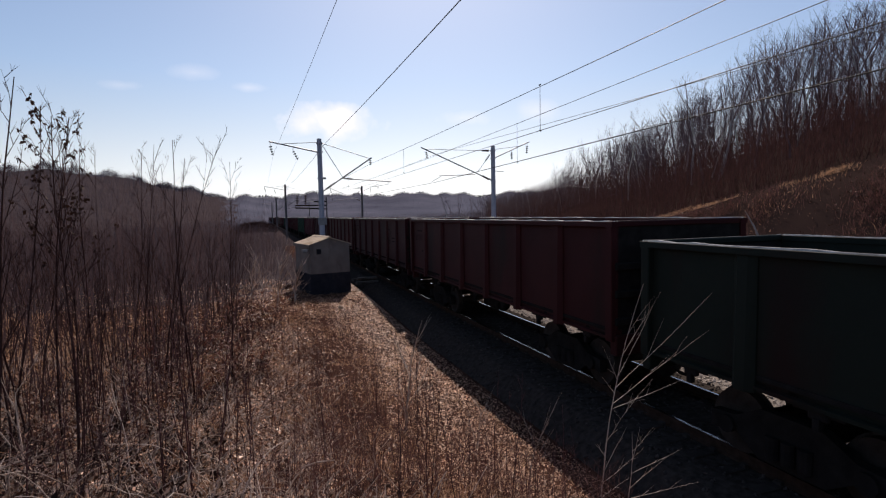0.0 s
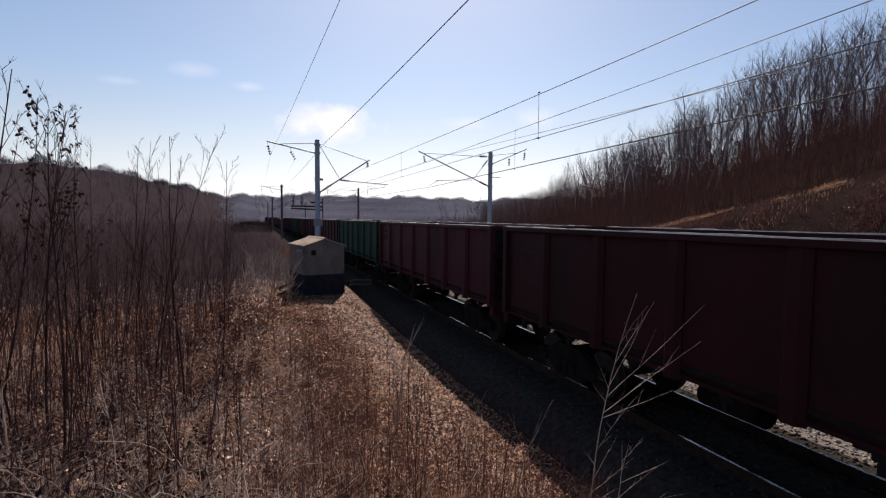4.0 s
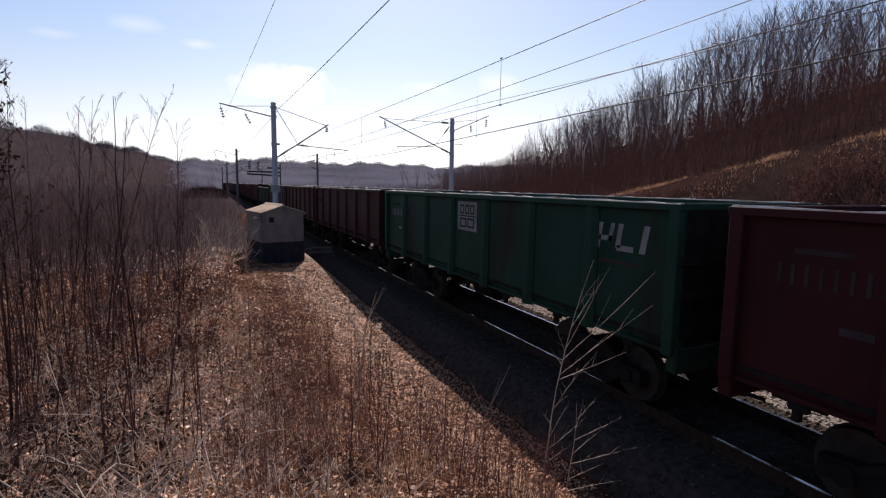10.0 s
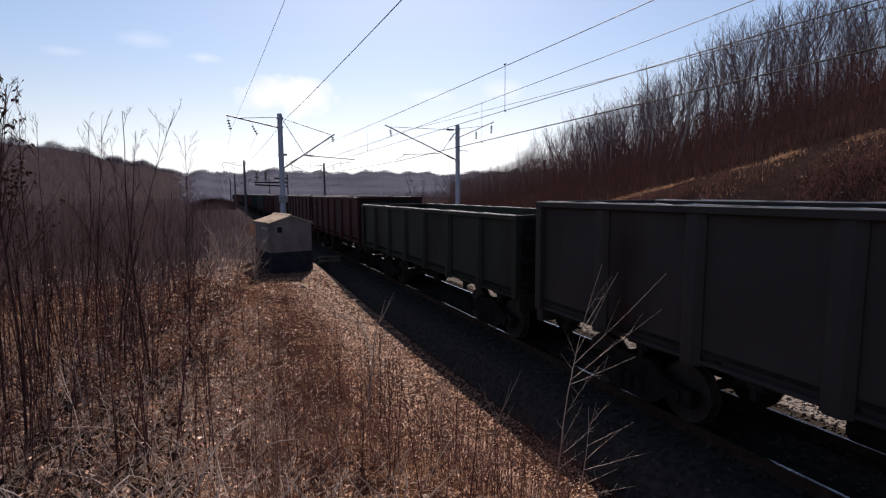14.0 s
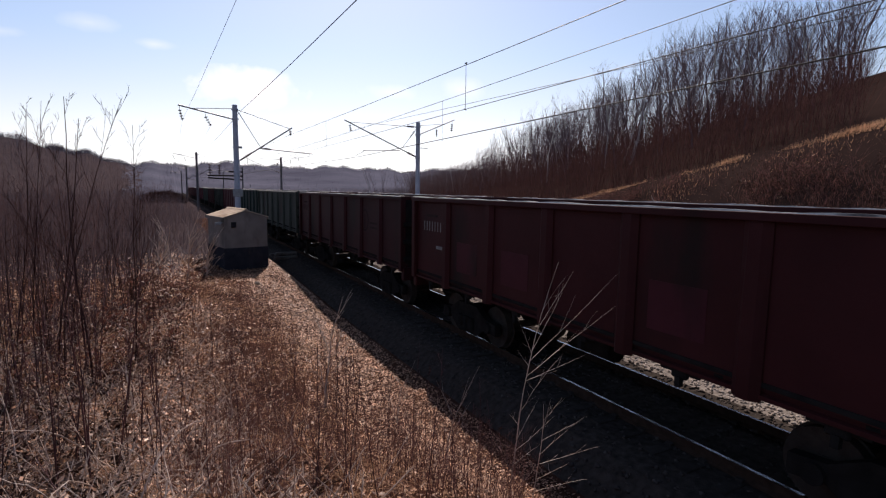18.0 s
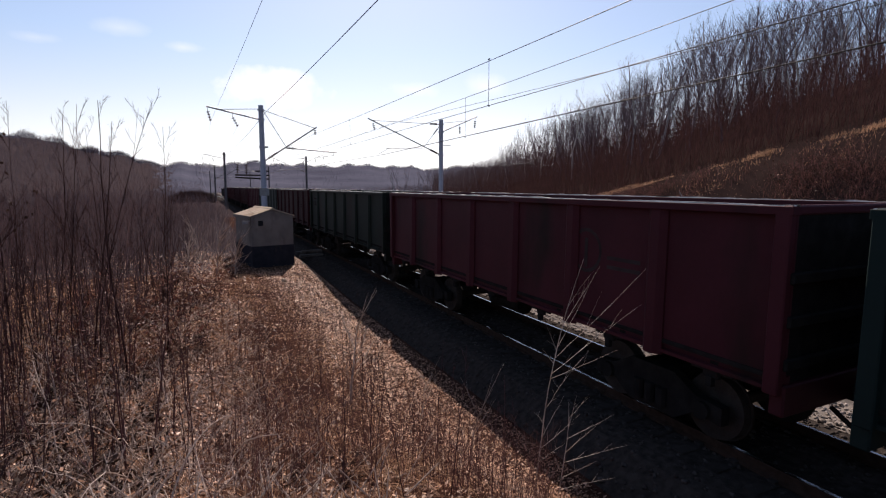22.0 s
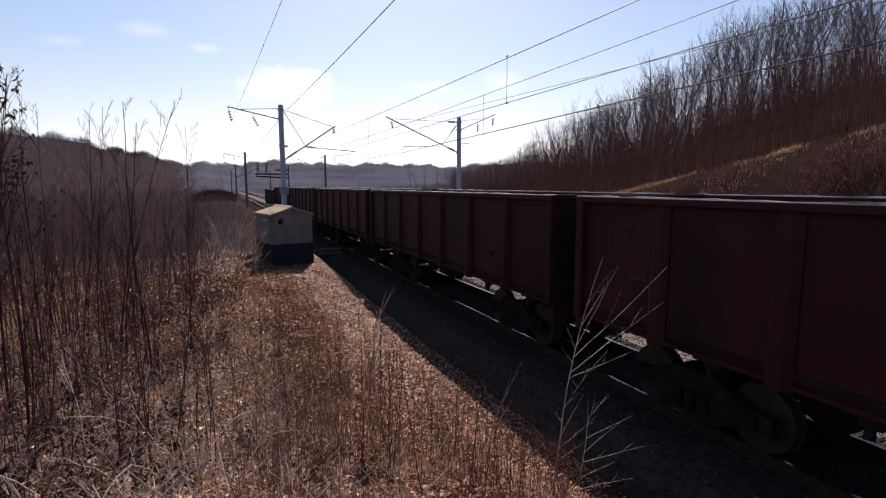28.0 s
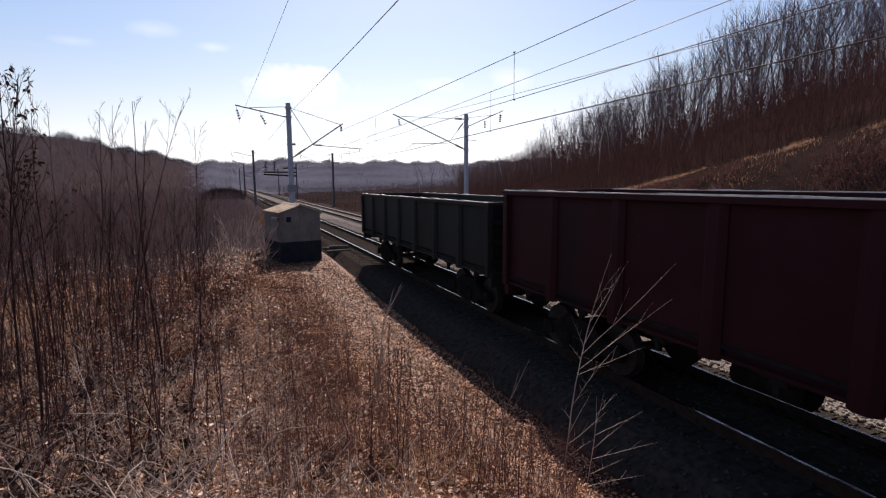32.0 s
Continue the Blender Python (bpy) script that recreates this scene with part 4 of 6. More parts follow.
# ---------------------------------------------------------------- plants
def grow(rng, height, r0, limbs, lean=0.06, start=0.3, up=0.75, reach=0.3, twigs=4, subs=2, kink=0.12, fine=1.0):
    """A bare tree: rows of sticks with their level, standing at the origin."""
    out = []

    def run(p, d, length, r, n, level, rise):
        pts = [p]
        for i in range(n):
            d = (d + Vector((rng.gauss(0, kink), rng.gauss(0, kink), rng.gauss(0, kink) + rise))).normalized()
            q = p + d * (length / n)
            ra, rb = r * (1 - i / n * 0.75), r * (1 - (i + 1) / n * 0.75)
            out.append((level, (*p, *q, ra, rb)))
            p = q
            pts.append(p)
        return pts, d
    d0 = Vector((rng.gauss(0, lean), rng.gauss(0, lean), 1)).normalized()
    trunk, _ = run(Vector((0, 0, -0.15)), d0, height + 0.15, r0, 8, 0, 0.05)
    for i in range(limbs):
        t = start + (1 - start) * (i + rng.random()) / limbs * 0.97
        k = min(int(t * 8), 7)
        p = trunk[k].lerp(trunk[k + 1], t * 8 - k)
        a = i * 2.4 + rng.uniform(-0.5, 0.5)
        d = Vector((math.cos(a), math.sin(a), up + rng.uniform(-0.2, 0.4))).normalized()
        ln = height * reach * (1.15 - t * 0.75) * rng.uniform(0.7, 1.2)
        pts, _ = run(p, d, ln, r0 * (1.05 - t) * 0.42 + 0.003, 4, 1, 0.06)
        for j in range(twigs):
            u = 0.2 + 0.8 * (j + rng.random()) / twigs
            k2 = min(int(u * 4), 3)
            p2 = pts[k2].lerp(pts[k2 + 1], u * 4 - k2)
            b = rng.uniform(0, 6.28)
            d2 = (d + Vector((math.cos(b), math.sin(b), rng.uniform(-0.1, 0.8))) * 0.8).normalized()
            l2 = ln * rng.uniform(0.28, 0.5)
            p3s, _ = run(p2, d2, l2, (r0 * 0.14 + 0.002) * fine, 2, 2, 0.08)
            for _ in range(subs):
                c = rng.uniform(0, 6.28)
                d3 = (d2 + Vector((math.cos(c), math.sin(c), rng.uniform(0, 0.9))) * 0.8).normalized()
                run(p3s[1], d3, l2 * rng.uniform(0.4, 0.7), (r0 * 0.08 + 0.0015) * fine, 1, 2, 0.0)
    return out


def tree_thing(name, segs, trunk_mat, crown_mat, label, category, group, n=4, flat=False):
    ob = empty(name, label, category, group)
    part("trunk", tube("trunk", M[trunk_mat], [s for l, s in segs if l == 0], n + 1), None, ob)
    if flat:
        tagged(part("crown", blades("crown", M[crown_mat], [s for l, s in segs if l > 0]), None, ob, "bare branches and twigs"), kind="stuff")
        return ob
    tagged(part("crown", sticks("crown", M[crown_mat], [s for l, s in segs if l > 0], 3), None, ob, "bare branches and twigs"), kind="stuff")
    return ob


def scatter(rng, n, az0, az1, r0, r1, power=1.0):
    az = np.radians(rng.uniform(az0, az1, n))
    r = r0 + (r1 - r0) * rng.random(n) ** power
    return np.sin(az) * r, np.cos(az) * r


LINE_AZ = [18, 24, 28, 30.4, 32.8, 35.7, 38.5, 40.2, 43.8, 46.3, 48.7, 51, 54, 57, 64, 80]
LINE_EL = [2.2, 2.2, 2.6, 3.5, 5.4, 7.1, 8.2, 9.0, 10.8, 12.5, 13.8, 15.1, 16.4, 17.0, 17.6, 18]


def tree_room(x, y, z):
    """The height to which a tree may grow there, so that the wood keeps its even canopy."""
    r = np.hypot(x, y)
    return 3.61 + r * np.tan(np.radians(np.interp(np.degrees(np.arctan2(x, y)), LINE_AZ, LINE_EL))) - z


def build_hill_trees():
    rng = random.Random(11)
    kinds = []
    for i in range(10):
        h = rng.uniform(9.5, 12.5)
        segs = grow(rng, h, rng.uniform(0.085, 0.135), 14, 0.05, 0.40, 1.55, 0.33, 6, 3, 0.11, 0.42)
        birch = i in (2, 5, 8)
        kinds.append(tree_thing("bare_tree", segs, "birch" if birch else "bark", "hilltwig", ("slender leafless birch with a pale trunk" if birch else "tall leafless grey-brown tree") + " on the wooded hillside", "tree", "trees on the hillside", flat=True))
    spots = []
    while len(spots) < 290:
        y = rng.uniform(4, 130)
        x = rng.uniform(38, 84)
        if float(tree_room(x, y, ground_z(x, y))) < 4.5 or (x / y < 0.81 and rng.random() < 0.55):
            continue
        if math.degrees(math.atan2(x, y)) > 66 or math.degrees(math.atan2(x, y)) < 18:
            continue
        if all((x - a) ** 2 + (y - b) ** 2 > 2.2 for a, b in spots):
            spots.append((x, y))
    for i, (x, y) in enumerate(spots):
        z = float(ground_z(x, y))
        s = min(float(tree_room(x, y, z)) * rng.uniform(0.84, 1.02), 13.5) / 11.3
        m = pose(x, y, z, 0, 0, rng.uniform(0, 360))
        if i < 10:
            kinds[i].matrix_world = m
            kinds[i].scale = (s, s, s)
        else:
            copy_thing(kinds[rng.randrange(10)], m).scale = (s, s, s)


def small_tree(rng, limbs=7, girth=1.0):
    """A distant tree in few sticks, ten units high."""
    out = [(0, 0, -0.3, 0.1, 0.1, 5, 0.16, 0.11), (0.1, 0.1, 5, rng.uniform(-0.5, 0.5), rng.uniform(-0.5, 0.5), 10, 0.11, 0.03)]
    for i in range(limbs):
        z = 3.0 + 5.5 * i / limbs
        a, l = i * 2.4 + rng.random(), rng.uniform(1.8, 3.2) * (1.2 - 0.6 * i / limbs)
        out.append((0, 0, z, l * 0.6 * math.cos(a), l * 0.6 * math.sin(a), z + l, 0.07, 0.025))
        b = a + rng.uniform(-1, 1)
        out.append((l * 0.35 * math.cos(a), l * 0.35 * math.sin(a), z + l * 0.6, l * 0.8 * math.cos(b), l * 0.8 * math.sin(b), z + l * 1.25, 0.04, 0.02))
    out = np.array(out)
    out[:, 6:] *= girth
    return out


def build_woods():
    """Woods too far to count: joined into single meshes."""
    rng = random.Random(3)
    nr = np.random.default_rng(3)
    forms = [small_tree(rng, 26, 0.36) for _ in range(9)]

    def plant(name, label, xs, ys, hs, forms, fat, bark="wood", sink=0.0):
        segs = []
        zs = ground_z(xs, ys) - sink * hs
        for i, (x, y, z, h) in enumerate(zip(xs, ys, zs, hs)):
            f = forms[i % len(forms)].copy()
            a = nr.uniform(0, 6.28)
            c, s = math.cos(a), math.sin(a)
            k = h / 10
            for j in (0, 3):
                px, py = f[:, j].copy(), f[:, j + 1].copy()
                f[:, j], f[:, j + 1], f[:, j + 2] = (px * c - py * s) * k + x, (px * s + py * c) * k + y, f[:, j + 2] * k + z
            f[:, 6:] *= k * fat
            segs.append(f)
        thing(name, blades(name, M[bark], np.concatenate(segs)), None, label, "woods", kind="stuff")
    x = nr.uniform(38, 118, 3600)
    y = nr.uniform(4, 190, 3600)
    keep = (x / np.maximum(y, 1) < 2.3) & (x > 0.52 * y) & (tree_room(x, y, ground_z(x, y)) > 2.5) & (nr.random(3600) < np.interp(np.degrees(np.arctan2(x, y)), [28, 37, 41, 60], [0.05, 0.11, 0.26, 0.3]))
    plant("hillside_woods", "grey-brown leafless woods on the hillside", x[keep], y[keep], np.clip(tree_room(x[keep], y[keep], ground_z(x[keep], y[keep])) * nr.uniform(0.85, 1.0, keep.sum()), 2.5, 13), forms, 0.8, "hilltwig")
    small = [small_tree(rng, 9, 0.7) for _ in range(10)]
    n = 12000
    az = nr.uniform(-30, 34, n)
    cr = np.interp(az, SKY_AZ, CREST)
    r = cr * np.where(nr.random(n) < 0.5, nr.uniform(0.93, 1.04, n), 0.40 + 0.60 * nr.random(n) ** 0.6)
    xs, ys = r * np.sin(np.radians(az)), r * np.cos(np.radians(az))
    far = r > 420
    plant("distant_woods", "leafless woods on the distant hills, toned mauve-grey as hazed", xs[far], ys[far], np.where(r[far] > 0.92 * cr[far], nr.uniform(2.8, 6.6, far.sum()), nr.uniform(1.6, 3.4, far.sum())) * 1.3, small, 1.2, sink=0.38)
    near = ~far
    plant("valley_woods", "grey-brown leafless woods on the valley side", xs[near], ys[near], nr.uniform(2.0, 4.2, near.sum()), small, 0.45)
    n = 9500
    az = nr.uniform(-42, -2.5, n)
    cr = np.interp(az, SKY_AZ, CREST)
    r = cr * (0.40 + 0.63 * nr.random(n) ** 0.75)
    xs, ys = r * np.sin(np.radians(az)), r * np.cos(np.radians(az))
    low = r / cr < nr.uniform(0.60, 1.0, n)
    plant("slope_woods", "brown leafless woods low on the valley side", xs[low], ys[low], nr.uniform(2.2, 5.0, low.sum()), small, 0.55, "brush")
    plant("slope_woods", "leafless woods high on the valley side, toned mauve-grey as hazed", xs[~low], ys[~low], nr.uniform(2.4, 5.0, (~low).sum()), small, 0.45, sink=0.1)
    x, y = scatter(nr, 3400, -14, 33, 60, 430)
    keep = (x < 1.5) | (x > 18)
    plant("valley_scrub", "grey-brown leafless scrub on the valley floor", x[keep], y[keep], nr.uniform(1.2, 2.8, keep.sum()), small, 0.6)


def stalks(nr, x, y, h, r, lean=0.16, twigs=2):
    """Whippy stems in two lengths with a few side twigs."""
    n = len(x)
    z = ground_z(x, y)
    p = np.stack([x, y, z - 0.05], 1)
    d = np.stack([nr.normal(0, lean, n), nr.normal(0, lean, n), np.ones(n)], 1)
    q = p + d * (h * 0.55)[:, None]
    e = d + np.stack([nr.normal(0, lean, n), nr.normal(0, lean, n), np.zeros(n)], 1)
    t = q + e * (h * 0.45)[:, None]
    rows = [np.column_stack([p, q, r, r * 0.7]), np.column_stack([q, t, r * 0.7, r * 0.25])]
    for _ in range(twigs):
        u = nr.uniform(0.1, 0.9, n)[:, None]
        b = q + (t - q) * u
        g = e + np.stack([nr.normal(0, 0.55, n), nr.normal(0, 0.55, n), np.zeros(n)], 1)
        rows.append(np.column_stack([b, b + g * (h * nr.uniform(0.12, 0.3, n))[:, None], r * 0.4, r * 0.2]))
    return np.concatenate(rows)


def build_thickets():
    nr = np.random.default_rng(8)
    # maroon scrub that covers the slope of the right-hand hill
    n = 30000
    y = nr.uniform(2, 150, n)
    x = np.where(nr.random(n) < 0.16, 24.25 + 3.5 * nr.random(n), 25.0 + 46 * nr.random(n) ** 1.15)
    keep = (x / y < 2.3) & (x > 0.45 * y)
    x, y = x[keep], y[keep]
    tall = nr.uniform(1.0, 3.2, len(x)) * (1 + 0.55 * smooth(x, 30, 46))
    for pick, skin, words in ((y < 72 + 14 * nr.random(len(x)), "maroon", "dense maroon-brown leafless thicket on the hillside"), (y > 62, "brush", "grey-brown leafless brush low on the far hillside")):
        thing("hillside_thicket", blades("hillside_thicket", M[skin], stalks(nr, x[pick], y[pick], tall[pick], nr.uniform(0.009, 0.018, int(pick.sum())), 0.2, 4)), None, words, "thicket", kind="stuff")
    # brown brush that fills the flat beyond the hut and the far side of the line
    x, y = scatter(nr, 38000, -64, 24, 26, 420, 1.5)
    keep = (x < 2.4) & ((x < -1.2) | (y > 27.5)) | ((x > 17.2) & (y > 52))
    x, y = x[keep], y[keep]
    reach = np.hypot(x, y)
    thing("valley_brush", blades("valley_brush", M["brush"], stalks(nr, x, y, nr.uniform(0.8, 2.3, len(x)), nr.uniform(0.006, 0.011, len(x)) + 0.00005 * reach, 0.14, 4)), None, "soft brown leafless brush on the valley floor", "brush", kind="stuff")
    x, y = nr.normal(-1.2, 2.3, 1600), nr.normal(124, 2.0, 1600)
    keep = (x < 3.4) & (x > -5.6)
    x, y = x[keep], y[keep]
    thing("dark_scrub", sticks("dark_scrub", M["twig"], stalks(nr, x, y, 2.0 - 0.03 * (x + 1.2) ** 2 + nr.uniform(-0.5, 0.3, len(x)), nr.uniform(0.03, 0.06, len(x)), 0.12, 3)), None, "dark clump of dense scrub beside the line", "scrub", kind="stuff")
    # low scrub on the cut bank
    n, clumps = 24000, 420
    cx, cy = nr.uniform(17.4, 23.1, clumps), nr.uniform(5, 56, clumps)
    pick = nr.integers(0, clumps, n)
    x, y = cx[pick] + nr.normal(0, 0.38, n), cy[pick] + nr.normal(0, 0.45, n)
    thing("bank_scrub_twigs", blades("bank_scrub_twigs", M["red"], stalks(nr, x, y, nr.uniform(0.25, 0.8, n), nr.uniform(0.004, 0.008, n), 0.45, 3)), None, "low brown scrub on the cut bank", "scrub", kind="stuff")
    lp = []
    for i in range(clumps):
        k = 130
        c = np.array([cx[i], cy[i], float(ground_z(cx[i], cy[i])) + 0.3])
        o = nr.normal(0, 1, (k, 3)) * np.array([0.50, 0.62, 0.30]) * nr.uniform(0.6, 1.5)
        p = c + o
        u = nr.normal(0, 1, (k, 3))
        u *= (nr.uniform(0.022, 0.055, k) / np.linalg.norm(u, axis=1))[:, None]
        v = np.cross(u, nr.normal(0, 1, (k, 3)))
        v *= (nr.uniform(0.012, 0.03, k) / (np.linalg.norm(v, axis=1) + 1e-6))[:, None]
        lp.append(np.stack([p - u, p - v, p + u, p + v], 1))
    lp = np.concatenate(lp)
    thing("bank_scrub", quads("bank_scrub", M["dryleaf"], lp.reshape(-1, 3), np.arange(len(lp) * 4).reshape(-1, 4)), None, "low dark brown scrub with withered leaves", "scrub", kind="stuff")
    # brush on the left flat
    x, y = scatter(nr, 12500, -75, 7, 11, 75, 0.8)
    keep = (x < 1.0) | (y > 42)
    x, y = x[keep], y[keep]
    keep = ((x < -1.4 - 0.5 * np.sin(y)) | (y > 26.5)) & (x < 2.0 - 3.6 * nr.random(len(x)) ** 2 * (1 - smooth(y, 30, 50)) - 1.5 * (1 + np.sin(y * 0.7)))
    x, y = x[keep], y[keep]
    thing("thicket", blades("thicket", M["mauve"], stalks(nr, x, y, np.clip(nr.gamma(5, 0.40, len(x)), 0.5, 4.0), nr.uniform(0.005, 0.012, len(x)), 0.10, 6)), None, "mauve-brown leafless thicket of thin upright stems", "thicket", kind="stuff")
    x, y = scatter(nr, 620, -46, 2, 11, 34, 0.9)
    keep = x < -0.8 - 0.6 * np.sin(y * 0.6)
    x, y = x[keep], y[keep]
    thing("thicket_stems", sticks("thicket_stems", M["twig"], stalks(nr, x, y, np.clip(nr.gamma(7, 0.32, len(x)), 0.9, 3.6), nr.uniform(0.007, 0.014, len(x)), 0.07, 5), 4), None, "dark upright leafless stems in the thicket", "stems", kind="stuff")
    # darker upright canes nearer by, each to be told apart
    x, y = scatter(nr, 430, -44, -1, 5.2, 17, 1.0)
    keep = (x < -0.45 + 0.3 * np.sin(y)) & (np.sin(x * 1.9 + 0.7) * np.sin(y * 1.1 + x) > -0.45)
    x, y = x[keep], y[keep]
    thing("upright_canes", sticks("upright_canes", M["canered"], stalks(nr, x, y, np.clip(nr.gamma(6, 0.24, len(x)), 0.5, 2.9), nr.uniform(0.0045, 0.0095, len(x)), 0.07, 4), 4), None, "dark red upright leafless canes in the brush", "canes", kind="stuff")
    # low canes, tangled and dark, with withered leaves caught in them
    x, y = scatter(nr, 1900, -75, 2, 3.6, 20, 0.9)
    keep = (x < -0.35 + 0.35 * np.sin(y * 1.3)) & (np.sin(x * 1.3 + 2) * np.sin(y * 0.9 + x * 0.5) > -0.35)
    x, y = x[keep], y[keep]
    thing("brambles", sticks("brambles", M["canered"], stalks(nr, x, y, nr.uniform(0.2, 0.85, len(x)), nr.uniform(0.003, 0.007, len(x)), 0.42, 6)), None, "tangled dark red leafless canes close to the ground", "brambles", kind="stuff")
    pick = nr.integers(0, len(x), 15000)
    c = np.stack([x[pick] + nr.normal(0, 0.16, 15000), y[pick] + nr.normal(0, 0.16, 15000), np.zeros(15000)], 1)
    c[:, 2] = ground_z(c[:, 0], c[:, 1]) + 0.02 + 0.45 * nr.random(15000) ** 1.6
    u = nr.normal(0, 1, (15000, 3))
    u *= (nr.uniform(0.012, 0.042, 15000) / np.linalg.norm(u, axis=1))[:, None]
    w = np.cross(u, nr.normal(0, 1, (15000, 3)))
    w *= (nr.uniform(0.006, 0.018, 15000) / (np.linalg.norm(w, axis=1) + 1e-6))[:, None]
    q = np.stack([c - u, c - w, c + u, c + w], 1)
    # Nearly half the bramble leaves are paled to stand for glints.
    for lo, hi, skin, words in ((0, 8000, "dryleaf", "withered dark leaves caught in the brambles"), (8000, 15000, "leaf", "dead leaves caught in the brambles, paled as glints")):
        thing("bramble_leaves", quads("bramble_leaves", M[skin], q[lo:hi].reshape(-1, 3), np.arange((hi - lo) * 4).reshape(-1, 4)), None, words, "leaves", kind="stuff")
    x, y = scatter(nr, 1300, -38, 6, 3.4, 18, 0.9)
    keep = x < 1.4
    x, y = x[keep], y[keep]
    thing("bleached_canes", sticks("bleached_canes", M["pale"], stalks(nr, x, y, nr.uniform(0.12, 0.55, len(x)), nr.uniform(0.0025, 0.006, len(x)), 0.8, 2)), None, "bleached bent canes among the brush", "canes", kind="stuff")
    # long arching canes, bleached and bent over
    rows = []
    for _ in range(190):
        a, r = radians(nr.uniform(-40, 2)), nr.uniform(3.6, 11)
        p = np.array([r * math.sin(a), r * math.cos(a), 0.0])
        p[2] = float(ground_z(p[0], p[1]))
        b, ln, rad = nr.uniform(0, 6.28), nr.uniform(0.4, 1.5), nr.uniform(0.003, 0.0075)
        d = np.array([math.cos(b), math.sin(b), nr.uniform(0.5, 2.2)])
        for k in range(7):
            d[2] -= nr.uniform(0.12, 0.42)
            q = p + d / np.linalg.norm(d) * ln / 7 + nr.normal(0, 0.012, 3)
            q[2] = max(q[2], float(ground_z(q[0], q[1])) + 0.02)
            rows.append((*p, *q, rad * (1 - 0.09 * k), rad * (1 - 0.09 * (k + 1))))
            p = q
    thing("arching_canes", sticks("arching_canes", M["pale"], rows, 5), None, "long bleached canes arching over the brush", "canes", kind="stuff")
    # thin dry weeds in the foreground: a haze of fine stalks, thick in patches
    x, y = scatter(nr, 17000, -12, 38, 2.6, 20, 1.0)
    patch = np.sin(x * 1.7 + y * 0.5 + 1.0) * np.sin(y * 0.9 - x * 0.8) + 0.35 * nr.normal(0, 1, len(x))
    keep = (x < 3.0 + 0.3 * np.sin(y * 2.0)) & (x > 0.15 + 0.5 * np.sin(y * 1.1)) & (patch > 0.15 - 0.5 * smooth(x, 0.4, 1.4) * (1 - smooth(x, 2.6, 3.6)))
    x, y = x[keep], y[keep]
    thing("weed_stalks", blades("weed_stalks", M["weedred"], stalks(nr, x, y, nr.uniform(0.2, 0.85, len(x)), nr.uniform(0.0013, 0.0028, len(x)), 0.15, 4)), None, "haze of thin dry reddish weed stalks standing in the grass", "weeds", kind="stuff")


